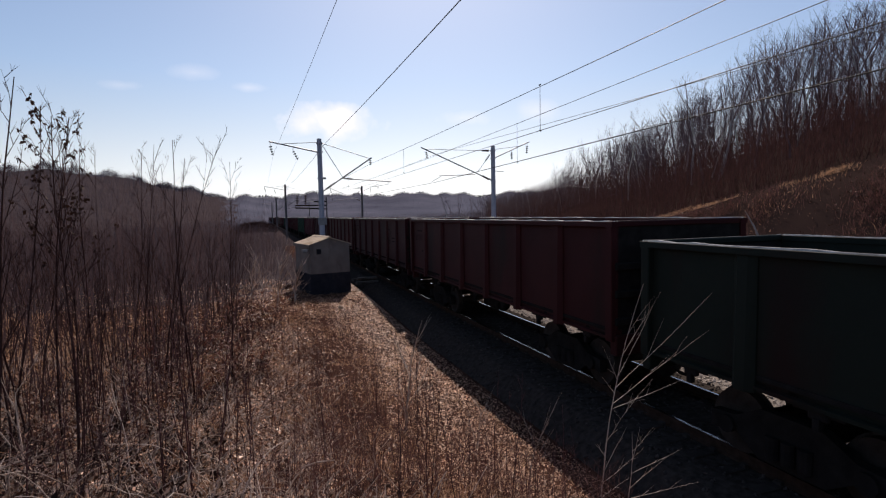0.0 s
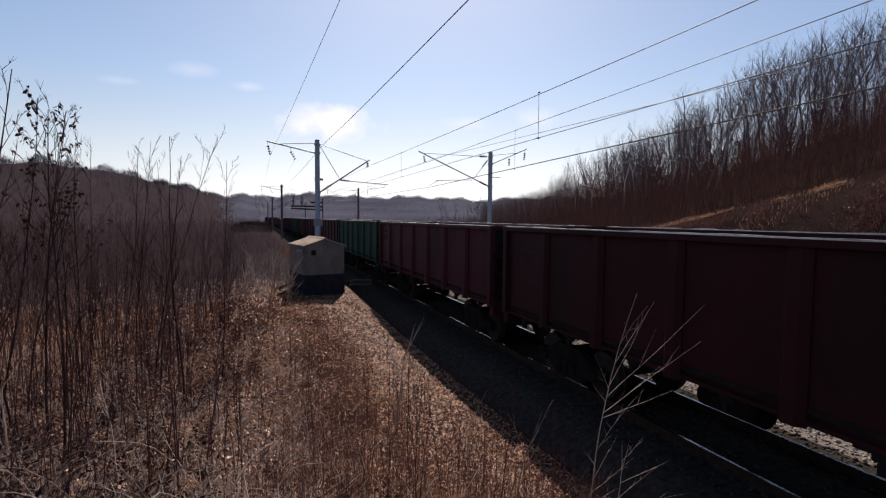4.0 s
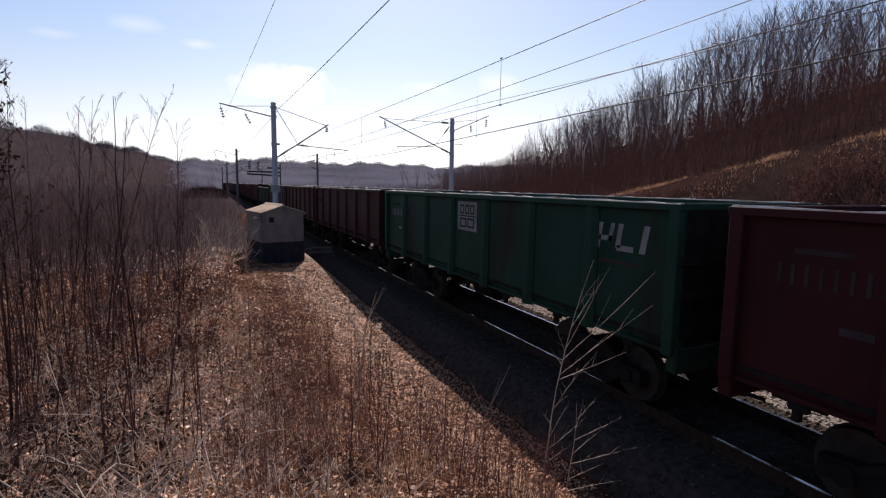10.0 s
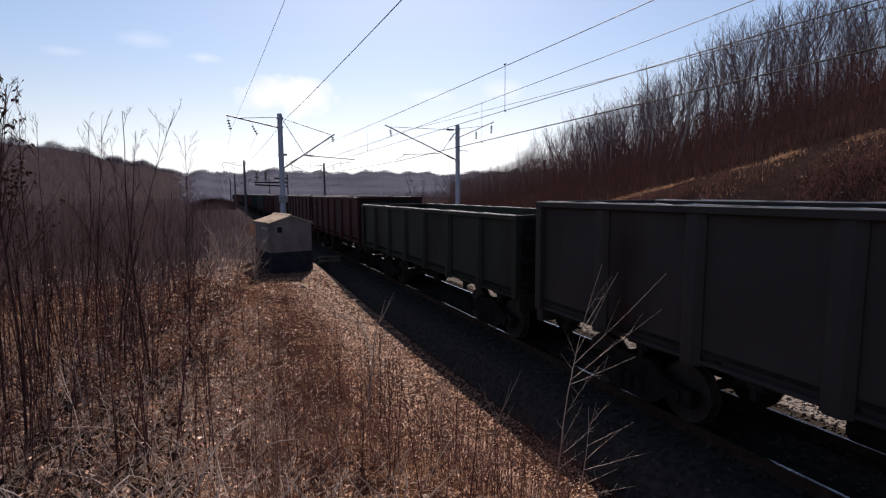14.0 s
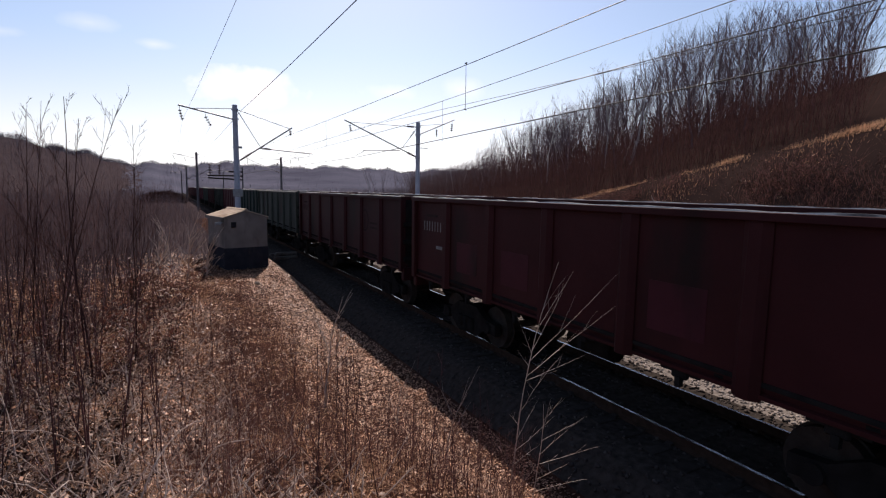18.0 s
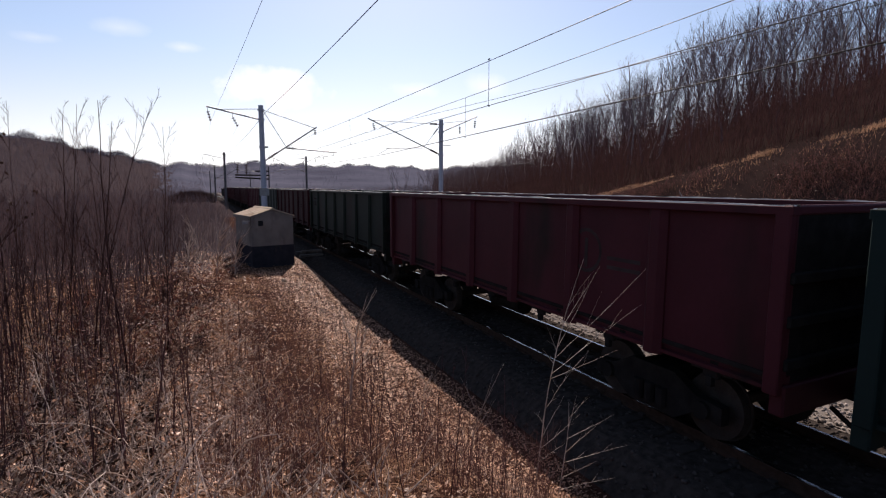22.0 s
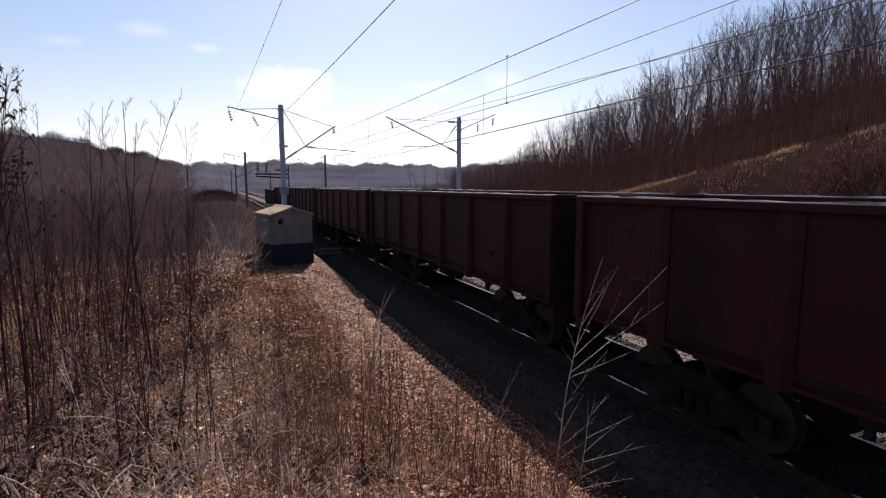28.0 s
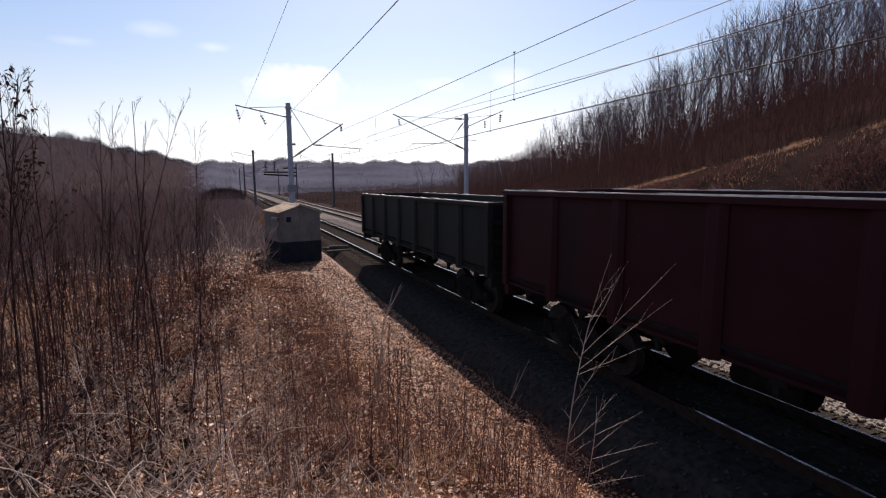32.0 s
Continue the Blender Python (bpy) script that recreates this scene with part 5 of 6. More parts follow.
def build_litter():
    nr = np.random.default_rng(21)

    def leaf_mesh(name, x, y, size, lift, curl):
        n = len(x)
        z = ground_z(x, y) + nr.uniform(0.004, lift, n)
        a = nr.uniform(0, 6.28, n)
        u = np.stack([np.cos(a), np.sin(a), nr.normal(0, curl, n)], 1) * size[:, None]
        v = np.stack([-np.sin(a), np.cos(a), nr.normal(0, curl, n)], 1) * (size * nr.uniform(0.35, 0.7, n))[:, None]
        c = np.stack([x, y, z], 1)
        bend = np.stack([np.zeros(n), np.zeros(n), size * nr.uniform(0.05, 0.45, n)], 1)
        pts = np.stack([c - u + bend, c - u * 0.25 - v, c + u * 0.6 - v * 0.8, c + u + bend, c + u * 0.55 + v * 0.85, c - u * 0.3 + v], 1)
        k = (np.arange(n) * 6)[:, None, None]
        f = np.array([[0, 1, 2, 5], [2, 3, 4, 5]])[None] + k
        return quads(name, M["leaf"], pts.reshape(-1, 3), f.reshape(-1, 4))
    x, y = scatter(nr, 165000, -40, 52, 1.0, 32, 1.0)
    x2, y2 = scatter(nr, 26000, 52, 320, 0.2, 16, 0.8)
    x3, y3 = nr.uniform(2.1, 4.85, 22000), 3.5 + 25 * nr.random(22000) ** 1.2
    x, y = np.concatenate([x, x2, x3]), np.concatenate([y, y2, y3])
    keep = (x < 4.85) & (nr.random(len(x)) < (0.45 + 0.55 * smooth(np.hypot(x, y), 3.0, 7.5))) & (nr.random(len(x)) < 0.36 + 0.64 * smooth(x, 2.0, 3.4) + 0.4 * np.exp(-((x + 0.1) / 0.6) ** 2))
    x, y = x[keep], y[keep]
    thing("leaf_litter", leaf_mesh("leaf_litter", x, y, np.where(x > 1.9, nr.uniform(0.010, 0.028, len(x)), nr.uniform(0.012, 0.036, len(x))) * (1 + 0.4 * smooth(np.hypot(x, y), 8, 20)), 0.035, 0.32), None, "pale brown fallen leaves lying on the ground", "leaf litter", kind="stuff")
    # dry grass in tufts, bent over
    n = 95000
    x, y = scatter(nr, n, -40, 42, 1.2, 30, 1.15)
    x2, y2 = scatter(nr, 12000, 42, 320, 0.5, 16, 0.8)
    x, y = np.concatenate([x, x2]), np.concatenate([y, y2])
    n = len(x)
    clump = np.sin(x * 2.3 + np.sin(y * 1.7)) * np.sin(y * 2.1 + 1.3 * np.sin(x * 1.1)) + nr.normal(0, 0.5, n)
    keep = (x < 4.3) & (nr.random(n) < 0.4 + 0.6 * smooth(np.hypot(x, y), 2.5, 6.5)) & (clump > 0.70 - 0.42 * smooth(x, -1.2, 0.4) + 0.9 * smooth(x, 2.2, 3.6))
    x, y = x[keep], y[keep]
    n = len(x)
    z = ground_z(x, y)
    h = nr.uniform(0.05, 0.24, n)
    lean = nr.normal(0, 1.1, (n, 2))
    p = np.stack([x, y, z - 0.01], 1)
    q = p + np.stack([lean[:, 0] * 0.5, lean[:, 1] * 0.5, np.ones(n)], 1) * (h * 0.6)[:, None]
    side = nr.normal(0, 0.7, (n, 2))
    t = q + np.stack([lean[:, 0] * 1.3 + side[:, 0] * 0.5, lean[:, 1] * 1.3 + side[:, 1] * 0.5, 0.25 * np.ones(n)], 1) * (h * 0.4)[:, None]
    w = t + np.stack([lean[:, 0] + side[:, 0], lean[:, 1] + side[:, 1], nr.uniform(-1.0, 0.1, n)], 1) * (h * 0.4)[:, None]
    w[:, 2] = np.maximum(w[:, 2], z + 0.01)
    r = nr.uniform(0.0014, 0.0042, n) * (1 + 0.5 * smooth(np.hypot(x, y), 6, 16))
    thing("dry_grass", blades("dry_grass", M["grass"], np.concatenate([np.column_stack([p, q, r, r * 0.8]), np.column_stack([q, t, r * 0.8, r * 0.6]), np.column_stack([t, w, r * 0.6, r * 0.2])])), None, "straw-coloured dry grass, bent and matted", "grass", kind="stuff")
    n = 32000
    x, y = 24.5 - np.where(nr.random(n) < 0.6, 0.6 * nr.random(n), 6.3 * nr.random(n)), nr.uniform(6, 60, n)
    keep = np.sin(y * 0.9 + x) + np.sin(y * 0.37 + 2 * x) + nr.normal(0, 0.4, n) > np.where(x > 23.3, 0.1 + 0.5 * np.sin(y * 2.3), 0.7)
    x, y = x[keep], y[keep]
    n = len(x)
    z = ground_z(x, y)
    h = nr.uniform(0.06, 0.22, n)
    p = np.stack([x, y, z], 1)
    t = p + np.stack([nr.normal(0, 0.4, n), nr.normal(0, 0.4, n), np.ones(n)], 1) * h[:, None]
    r = nr.uniform(0.004, 0.009, n)
    thing("bank_grass", blades("bank_grass", M["grass"], np.column_stack([p, t, r, r * 0.2])), None, "pale dry grass on the cut bank", "grass", kind="stuff")
    # pale leaf flecks added in drifts, standing for sunlit highlights on the bank
    n = 16000
    x, y = nr.uniform(17.6, 24.3, n), nr.uniform(6, 60, n)
    keep = np.sin(y * 0.8 + x * 1.3) * np.sin(x * 1.1 - y * 0.45 + 1) + nr.normal(0, 0.4, n) > 0.12
    x, y = x[keep], y[keep]
    thing("bank_litter", leaf_mesh("bank_litter", x, y, nr.uniform(0.010, 0.030, len(x)), 0.16, 0.5), None, "pale leaf flecks added as sunlit patches on the cut bank", "leaf litter", kind="stuff")
    n = 3000
    pick = nr.integers(0, 3, n)
    x = np.array([-5.3, -4.3, -8.5])[pick] + nr.normal(0, 1.0, n)
    y = np.array([17.3, 14.2, 20.5])[pick] + nr.normal(0, 1.3, n)
    p = np.stack([x, y, ground_z(x, y)], 1)
    t = p + np.stack([nr.normal(0, 0.9, n), nr.normal(0, 0.9, n), np.ones(n)], 1) * nr.uniform(0.05, 0.2, n)[:, None]
    r = nr.uniform(0.004, 0.008, n)
    thing("straw_patches", blades("straw_patches", M["grass"], np.column_stack([p, t, r, r * 0.3])), None, "patches of pale straw among the brush", "grass", kind="stuff")
    # twigs that lie about
    n = 12000
    x, y = scatter(nr, n, -44, 22, 2.4, 17, 0.9)
    keep = x < 1.6 - 3.2 * nr.random(n) ** 2
    x, y = x[keep], y[keep]
    keep = x < 4
    x, y = x[keep], y[keep]
    n = len(x)
    a, l = nr.uniform(0, 6.28, n), 0.05 + 0.34 * nr.random(n) ** 2.2
    p = np.stack([x, y, ground_z(x, y) + 0.03], 1)
    q = p + np.stack([np.cos(a) * l, np.sin(a) * l, nr.uniform(-0.1, 1.0, n) * l + 0.02], 1)
    r = nr.uniform(0.003, 0.0095, n)
    thing("fallen_twigs", sticks("fallen_twigs", M["pale"], np.column_stack([p, q, r, r * 0.6])), None, "pale fallen twigs among the leaves", "twigs", kind="stuff")
    # loose stone on the ballast
    n = 24000
    x, y = np.where(nr.random(n) < 0.45, nr.uniform(8.1, 10.4, n), nr.uniform(4.9, 14.9, n)), 1 + 56 * nr.random(n) ** 1.3
    top = np.interp(x, [4.75, 5.55, 5.75, T1 + 1.75, T1 + 2.1, T2 - 2.1, T2 - 1.75, T2 + 1.75, T2 + 1.95, T2 + 2.9], [-0.75, -0.23, -0.2, -0.2, -0.32, -0.32, -0.2, -0.2, -0.23, -0.8])
    s = nr.uniform(0.02, 0.05, n)
    c = np.stack([x, y, top + s * 0.4], 1)
    o = np.array([[1, 0, 0], [0, 1, 0], [-1, 0, 0], [0, -1, 0], [0, 0, 0.8], [0, 0, -0.8]])[None] * s[:, None, None] * nr.uniform(0.6, 1.3, (n, 6, 1))
    o = o + nr.normal(0, 0.008, (n, 6, 3))
    f = np.array([[0, 1, 4], [1, 2, 4], [2, 3, 4], [3, 0, 4], [1, 0, 5], [2, 1, 5], [3, 2, 5], [0, 3, 5]])[None] + (np.arange(n) * 6)[:, None, None]
    v = c[:, None] + o
    # Stones near the train are darkened as shade, the rest paled as sunlit.
    for pick, skin, words in ((x < T1 + 1.6, "stone", "grey crushed stones on the nearer track bed, darkened as shade"), (x >= T1 + 1.6, "palestone", "pale grey crushed stones between and beyond the tracks")):
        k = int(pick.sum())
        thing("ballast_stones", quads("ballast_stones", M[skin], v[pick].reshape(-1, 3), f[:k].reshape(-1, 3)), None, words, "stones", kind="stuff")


def build_saplings():
    rng = random.Random(17)
    kinds = []
    for i in range(9):
        segs = grow(rng, 4.0, rng.uniform(0.011, 0.019), 11 if i % 3 else 6, 0.02, 0.25, 2.0, 0.24, 3, 2, 0.05)
        kinds.append(tree_thing("sapling", segs, "twig", "twig", "thin leafless grey-brown sapling with upright twigs", "sapling", "saplings in the thicket", 3))
    used = [0]

    def put(az, r, height):
        a = radians(az)
        x, y = r * math.sin(a), r * math.cos(a)
        k = used[0]
        used[0] += 1
        s = height / 4.0
        m = pose(x, y, float(ground_z(x, y)), 0, 0, rng.uniform(0, 360))
        if k < 9:
            kinds[k].matrix_world = m
            kinds[k].scale = (s, s, s)
        else:
            copy_thing(kinds[rng.randrange(9)], m).scale = (s * rng.uniform(0.9, 1.1),) * 2 + (s,)
    for az, el, r in ((-7.1, 8.1, 10.5), (-9.2, 8.6, 11.5), (-11.2, 7.1, 11), (-13.7, 7.2, 12), (-18, 9.0, 10), (-3.6, 5.6, 12), (-9.6, 6.0, 12.5), (-15.4, 6.4, 13), (-16.8, 7.6, 11), (-19.5, 8.2, 11.5), (-21.5, 9.5, 10), (-12.5, 6.2, 13), (-8.2, 5.4, 14), (-24, 9, 10.5), (-22.4, 12, 10.0), (-21.6, 10.5, 10.5), (-20.2, 7.5, 10)):
        a = radians(az)
        top = 3.61 + r * math.tan(radians(el))
        put(az, r, top - float(ground_z(r * math.sin(a), r * math.cos(a))))
    for i in range(36):
        r = 8.5 + 25 * rng.random() ** 1.3
        az = rng.uniform(-38, -1.5 + min(r, 30) * 0.12)
        for _ in range(rng.randrange(2, 7)):
            put(az + rng.gauss(0, 12 / r), r + rng.gauss(0, 0.5), rng.uniform(1.0, 2.9))
    # single dry stems that stand over the grass
    stems = []
    for i in range(5):
        segs = grow(rng, 1.3, rng.uniform(0.0055, 0.008), 5, 0.05, 0.45, 2.2, 0.16, 1, 0, 0.05)
        stems.append(tree_thing("dry_stem", segs, "canered", "canered", "thin dark upright dry stem standing over the grass", "stem", "dry stems in the grass", 4))
    k = 0
    while k < 90:
        r, az = 3.9 + 11 * rng.random() ** 1.2, rng.uniform(-4, 38)
        x, y = r * math.sin(radians(az)), r * math.cos(radians(az))
        if x > 3.7:
            continue
        m, s = pose(x, y, float(ground_z(x, y)), 0, 0, rng.uniform(0, 360)), rng.uniform(0.5, 1.15)
        ob = stems[k] if k < 5 else copy_thing(stems[rng.randrange(5)], m)
        ob.matrix_world = m
        ob.scale = (s, s, s)
        k += 1


def limb(out, p, d, length, r, n, rng, bend=0.06, level=1):
    p, d = Vector(p), Vector(d).normalized()
    pts = [p]
    for i in range(n):
        q = p + d * (length / n)
        out.append((level, (*p, *q, r * (1 - 0.8 * i / n), r * (1 - 0.8 * (i + 1) / n))))
        d = (d + Vector((rng.gauss(0, bend), rng.gauss(0, bend), rng.gauss(0, bend)))).normalized()
        p = q
        pts.append(p)
    return pts


def build_front_shrubs():
    """The pale bare shrubs that stand before the train."""
    rng = random.Random(29)

    def shrub(x, y, height, swing, count, label, girth=1.0):
        out = []
        z = float(ground_z(x, y))
        stem = limb(out, (0, 0, -0.1), (0.12 * swing, 0, 1), height * 0.62, 0.013 * girth, 6, rng, 0.05, 0)
        for i in range(count):
            t = 0.15 + 0.85 * i / max(count - 1, 1)
            k = min(int(t * 6), 5)
            s = 1 if i % 4 else -0.7
            b = limb(out, stem[k].lerp(stem[k + 1], t * 6 - k), (s * swing * rng.uniform(0.5, 1.0), rng.uniform(-0.35, 0.35), rng.uniform(0.45, 1.3)), height * rng.uniform(0.28, 0.52), 0.0046 * girth, 5, rng, 0.04)
            for j in range(3):
                limb(out, b[1 + j], (s * swing * rng.uniform(0.3, 1.0), rng.uniform(-0.4, 0.4), rng.uniform(0.3, 1.1)), height * rng.uniform(0.07, 0.17), 0.0028 * girth, 2, rng)
        ob = tree_thing("bare_shrub", out, "pale", "pale", label, "shrub", "shrubs beside the track", 4)
        ob.matrix_world = pose(x, y, z, 0, 0, -42)
        return ob
    out = []
    stem = limb(out, (0, 0, -0.1), (0.06, 0, 1), 2.15, 0.012, 10, rng, 0.02, 0)
    for k in range(1, 11):
        stem[k].x += 0.30 * (k / 10) ** 2.0
    out = [(0, (*stem[k], *stem[k + 1], 0.0070 * (1 - 0.08 * k), 0.0070 * (1 - 0.08 * (k + 1)))) for k in range(10)]
    # place on the stem, then how far aside and how far up the branch runs
    for t, dx, dz in ((6.2, 0.85, 0.76), (5.6, 0.82, 0.66), (5.4, 0.66, 0.34), (6.6, 0.40, 0.62), (7.4, 0.36, 0.50), (6.5, -0.12, 0.28), (6.0, -0.17, 0.13), (8.2, 0.22, 0.34),
                      (3.0, 0.24, 0.36), (2.6, 0.42, 0.30), (2.0, 0.30, 0.16), (1.7, -0.11, 0.16), (4.2, 0.30, 0.42), (3.6, -0.10, 0.26)):
        k = int(t)
        dx *= 0.78
        d, ln = (dx, rng.uniform(-0.25, 0.25), dz), math.hypot(dx, dz)
        b = limb(out, stem[k].lerp(stem[k + 1], t - k), d, ln, 0.0025, 6, rng, 0.035)
        for j in range(1, 5):
            if rng.random() < 0.75:
                limb(out, b[j], (dx + rng.uniform(-0.5, 0.4), rng.uniform(-0.4, 0.4), dz + rng.uniform(-0.1, 0.5)), ln * rng.uniform(0.14, 0.34), 0.0015, 2, rng)
    tall = tree_thing("bare_shrub", out, "pale", "pale", "tall pale leafless shrub with slanting forked branches beside the track", "shrub", "shrubs beside the track", 5)
    tall.matrix_world = pose(3.2, 4.4, float(ground_z(3.2, 4.4)), 0, 0, -36)
    tall.scale = (1.32, 1.32, 1.32)
    out = []
    stem = limb(out, (0, 0, -0.1), (0.12, 0.02, 1), 1.25, 0.008, 6, rng, 0.03, 0)
    for t, dx, dz in ((1.6, 0.50, 0.26), (2.2, 0.34, 0.34), (3.0, 0.58, 0.30), (3.5, 0.30, 0.36), (4.2, 0.42, 0.28), (4.6, 0.06, 0.34), (5.2, 0.24, 0.20), (2.6, -0.12, 0.20)):
        k = int(t)
        b = limb(out, stem[k].lerp(stem[k + 1], t - k), (dx, rng.uniform(-0.2, 0.2), dz), math.hypot(dx, dz), 0.0028, 5, rng, 0.04)
        for j in range(1, 4):
            limb(out, b[j], (dx + rng.uniform(-0.5, 0.3), rng.uniform(-0.4, 0.4), dz + rng.uniform(0, 0.4)), rng.uniform(0.06, 0.16), 0.0017, 2, rng)
    low = tree_thing("bare_shrub", out, "pale", "pale", "low pale leafless shrub with wide-spread twigs beside the track", "shrub", "shrubs beside the track", 4)
    low.matrix_world = pose(3.5, 4.4, float(ground_z(3.5, 4.4)), 0, 0, -38)
    low.scale = (1.15, 1.15, 1.15)
    shrub(3.05, 5.6, 1.5, 0.6, 6, "small pale leafless shrub with crooked twigs")
    shrub(2.25, 8.55, 2.3, 0.6, 7, "thin leafless sapling with pale forked tips", 1.9)
    shrub(3.2, 7.6, 1.3, 0.5, 5, "thin leafless sapling with pale forked tips")
    for x, y, h in ((1.25, 23.2, 2.2), (0.5, 22.0, 2.9), (-0.5, 23.5, 2.3), (0.0, 24.5, 2.6)):
        shrub(x, y, h, rng.choice((-0.8, 0.8)), 16, "pale leafless shrub beside the hut", 2.9)
    for x, y, h in ((-2.6, 6.4, 1.5), (-1.9, 7.6, 1.3), (-3.2, 8.4, 1.9), (-1.1, 6.0, 0.9), (-0.6, 8.8, 1.3), (-2.2, 9.8, 1.6), (-3.9, 9.9, 1.7), (-0.2, 7.0, 0.8), (0.7, 7.9, 0.9), (1.2, 6.0, 0.7), (-1.6, 4.9, 0.8), (-2.9, 5.2, 1.0)):
        shrub(x, y, h, rng.choice((-1.0, -0.7, 0.8)), 5, "pale leafless shrub with long leaning canes", 1.4)


def build_leafy_branch():
    """A tall sapling that has kept some of its dry leaves."""
    rng = random.Random(41)
    a = radians(-17.2)
    r = 8.0
    x, y = r * math.sin(a), r * math.cos(a)
    z = float(ground_z(x, y))
    h = 3.61 + r * math.tan(radians(9.4)) - z
    segs = grow(rng, h, 0.018, 18, 0.01, 0.5, 1.5, 0.26, 4, 1, 0.045)
    ob = tree_thing("leafy_sapling", segs, "twig", "twig", "sapling with curled dry leaves on its twigs", "sapling", "saplings in the thicket")
    leaves = Shape()
    tips = [s for l, s in segs if l == 2 and s[5] > h * 0.55]
    for s in tips:
        for _ in range(2):
            p = Vector(s[:3]).lerp(Vector(s[3:6]), rng.uniform(0.3, 1.0))
            u = Vector((rng.gauss(0, 1), rng.gauss(0, 1), -1.2)).normalized() * rng.uniform(0.035, 0.075)
            v = u.cross(Vector((rng.random(), rng.random(), rng.random()))).normalized() * rng.uniform(0.012, 0.024)
            leaves.add([p, p + u * 0.5 + v, p + u, p + u * 0.45 - v], [(0, 1, 2, 3)])
    tagged(part("dry_leaves", leaves, M["dryleaf"], ob, "curled dark brown leaves"), kind="stuff")
    ob.matrix_world = pose(x, y, z)


def build_weed_clumps():
    """Low clumps of withered dark leaves."""
    rng = random.Random(55)
    spots = [(0.62, 4.35), (1.05, 4.25), (-0.75, 4.75), (-0.35, 4.7), (-1.9, 5.6), (0.1, 6.1), (-2.7, 7.2)]
    for _ in range(78):
        r, a = rng.uniform(4.0, 12), radians(rng.uniform(-36, -5))
        spots.append((r * math.sin(a), r * math.cos(a)))
    spots = [(x, y, rng.uniform(0.8, 1.9) if x < -0.4 else 1.0) for x, y in spots]
    for _ in range(42):
        r, a = rng.uniform(10, 19), radians(rng.uniform(-14, 0))
        spots.append((r * math.sin(a), r * math.cos(a), rng.uniform(2.4, 4.4)))
    for _ in range(14):
        r, a = rng.uniform(16.5, 22), radians(rng.uniform(-4.5, 2.2))
        spots.append((r * math.sin(a), r * math.cos(a), rng.uniform(3.2, 5.0)))
    for x, y, big in spots:
        out, leaves = [], Shape()
        for i in range(14):
            a = rng.uniform(0, 6.28)
            pts = limb(out, (rng.gauss(0, 0.04), rng.gauss(0, 0.04), -0.02), (math.cos(a) * 0.5, math.sin(a) * 0.5, 1.0), rng.uniform(0.14, 0.34) * big, 0.004, 3, rng, 0.15, 1)
            for p in pts[1:]:
                for _ in range(2):
                    u = Vector((rng.gauss(0, 1), rng.gauss(0, 1), rng.gauss(-0.4, 0.6))).normalized() * rng.uniform(0.03, 0.07) * min(big, 1.9)
                    v = u.cross(Vector((rng.random(), rng.random(), 1))).normalized() * rng.uniform(0.012, 0.025)
                    leaves.add([p, p + u * 0.5 + v, p + u, p + u * 0.45 - v], [(0, 1, 2, 3)])
        ob = empty("withered_weed", "low clump of withered dark brown leaves" if big < 2 else "small shrub with clinging red-brown dead leaves", "weed", "withered weeds", at=pose(x, y, float(ground_z(x, y))))
        tagged(part("stem", sticks("stem", M["twig"], [q for _, q in out]), None, ob), kind="stuff")
        tagged(part("leaves", leaves, M["dryleaf" if big < 2 else "redleaf"], ob), kind="stuff")


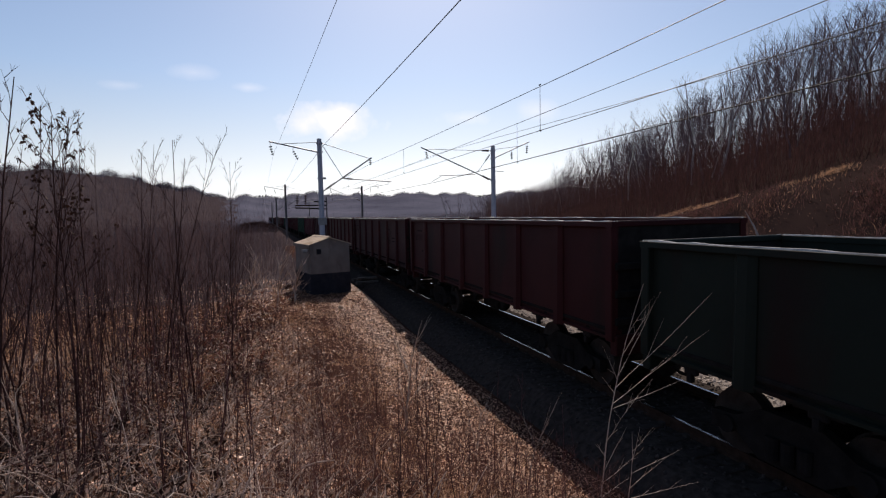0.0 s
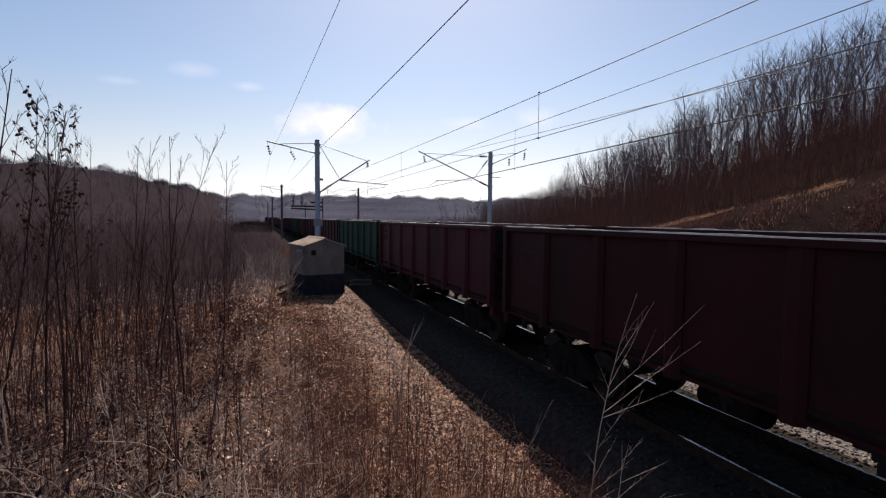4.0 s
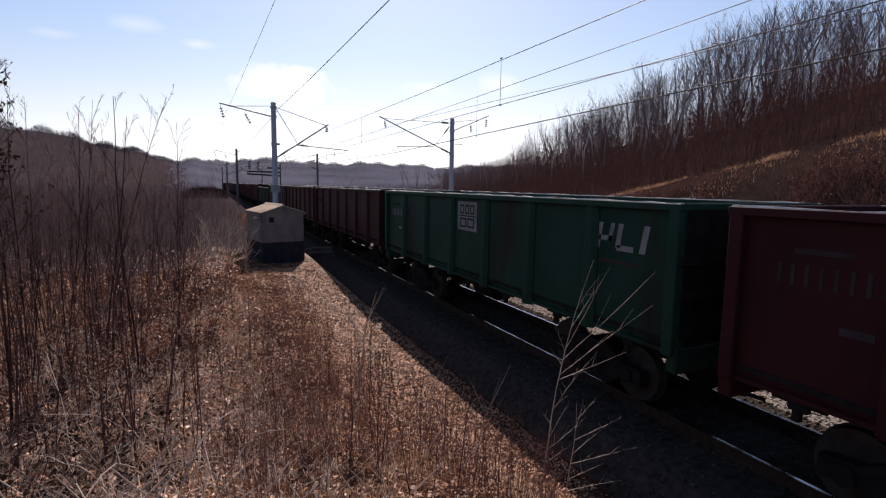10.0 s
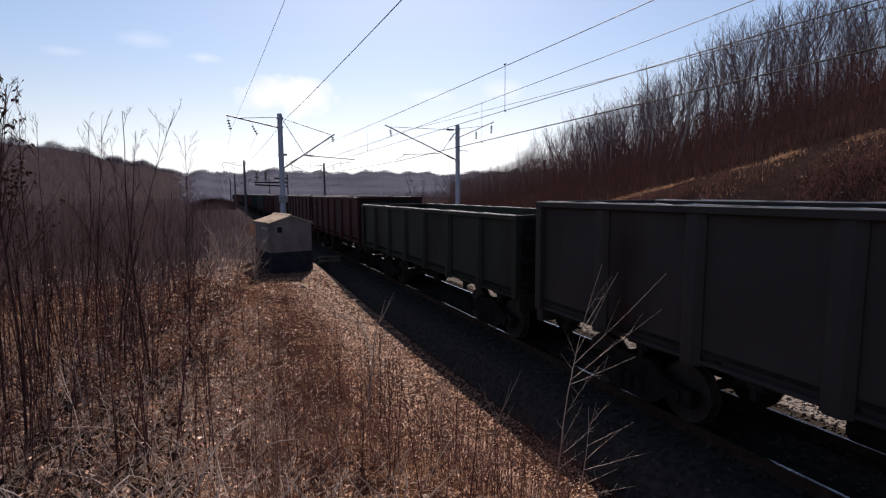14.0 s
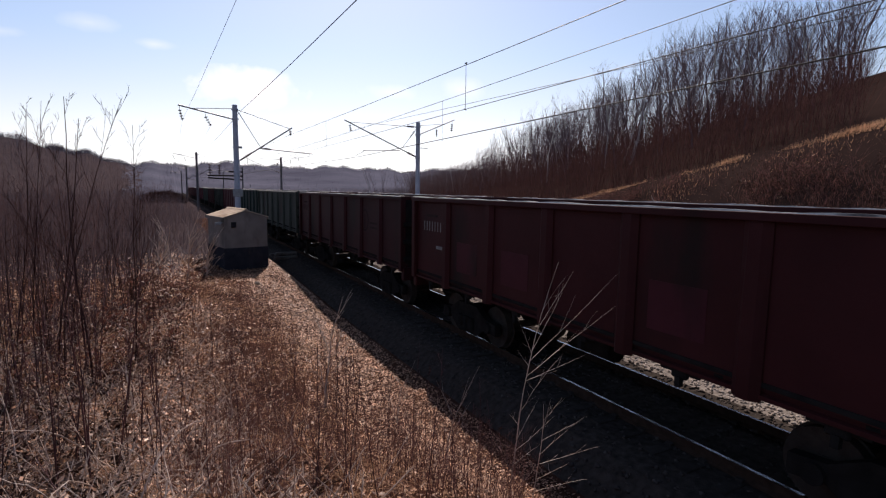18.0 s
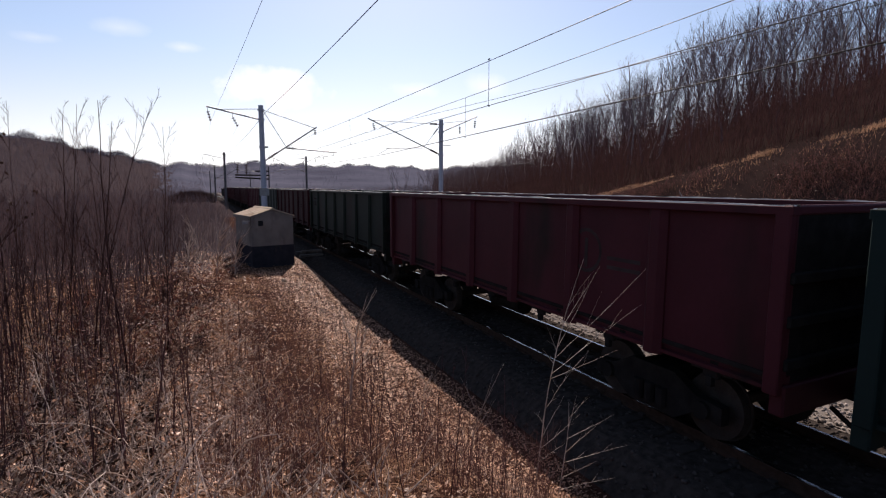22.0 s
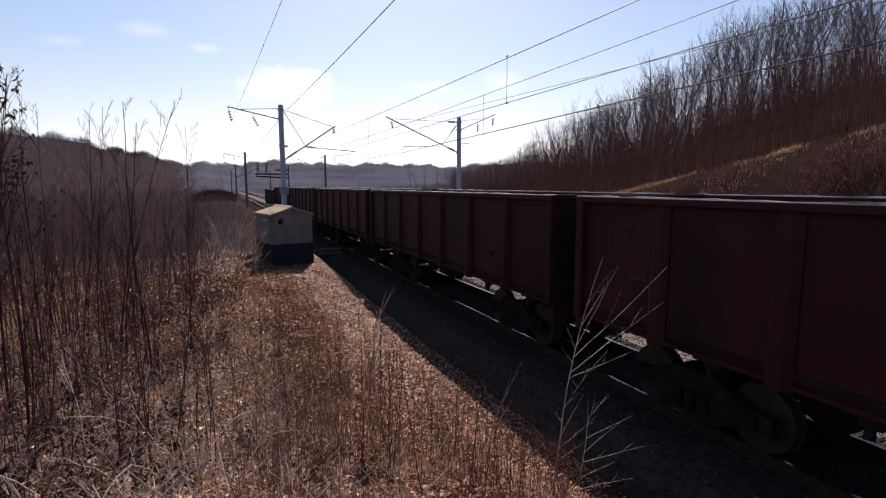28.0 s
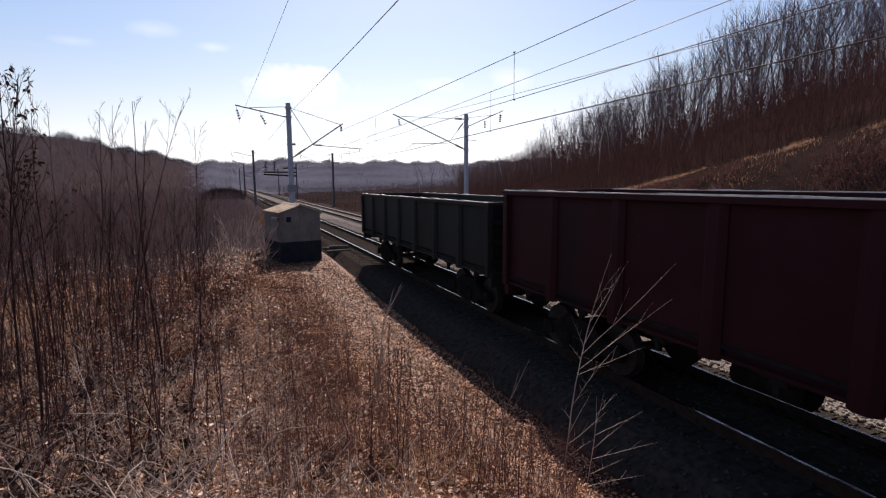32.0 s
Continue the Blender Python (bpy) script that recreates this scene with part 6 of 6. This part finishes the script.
def build_oddments():
    rng = random.Random(2)
    s = Shape()
    bm = bmesh.new()
    bmesh.ops.create_icosphere(bm, subdivisions=2, radius=0.11)
    for v in bm.verts:
        v.co *= 1 + rng.uniform(-0.2, 0.2)
        v.co.z *= 0.8
    s.add([v.co for v in bm.verts], [[v.index for v in f.verts] for f in bm.faces])
    bm.free()
    rock = thing("rock", s, M["roof"], "pale rounded rock lying on the ground", "rock")
    rock.location = (3.0, 21.5, float(ground_z(3.0, 21.5)) + 0.05)
    out = []
    limb(out, (0, 0, -0.2), (-0.1, 0.05, 1), 1.6, 0.06, 6, rng, 0.08, 0)
    snag = thing("snag", tube("snag", M["birch"], [q for _, q in out], 6), None, "pale dead birch stem on the cut bank", "snag")
    snag.location = (21.0, 17.0, float(ground_z(21.0, 17.0)))
    for x, y, z, l, a in ((5.50, 28.6, -0.24, 1.3, 8), (5.62, 29.3, -0.19, 1.2, -6), (5.55, 30.0, -0.22, 1.4, 12), (5.60, 29.0, -0.05, 1.1, -3)):
        p = thing("old_sleeper", Shape().box(-l / 2, l / 2, -0.12, 0.12, 0, 0.15, 0.02), M["sleeper"], "short discarded sleeper lying beside the track", "sleeper", group="discarded sleepers")
        p.matrix_world = pose(x, y, z, 0, 0, a)


build_hill_trees()
build_woods()
build_thickets()
build_litter()
build_saplings()
build_front_shrubs()
build_leafy_branch()
build_weed_clumps()
build_oddments()


# ---------------------------------------------------------------- movement
def motions():
    """The train rolls towards -Y at about 46 km/h, gaining speed a little."""
    slip = [(0, -1.3), (3, -0.65), (6, -0.22), (9, 0.02), (10, 0.02), (13, 0.35), (17, 0.5), (20, 0.42), (23, -0.08), (24, -0.42), (25.5, -0.55), (28, -1.0), (30, -1.45), (32, -2.05)]
    for num, w in WAGONS:
        end = -5.68 + 13.825 * num
        walk(w, [(t, pose(T1, end - 12.824 * t + e - BODY / 2, 0)) for t, e in slip])
    # all wheels turn alike; the leading and the trailing axle of a bogie share one action each
    for side in (-0.925, 0.925):
        axles = [ob for _, w in WAGONS for ob in w.children_recursive if ob.name.startswith("wheelset") and abs(ob.location.y - side) < 0.1]
        walk(axles[0], [(k / 30, pose(0, side, 0.475, math.degrees(12.824 / 0.475 * k / 30))) for k in range(32 * 30 + 1)])
        first = axles[0].animation_data
        for ob in axles[1:]:
            ob.rotation_mode = "QUATERNION"
            keys = ob.animation_data_create()
            keys.action, keys.action_slot = first.action, first.action_slot


motions()
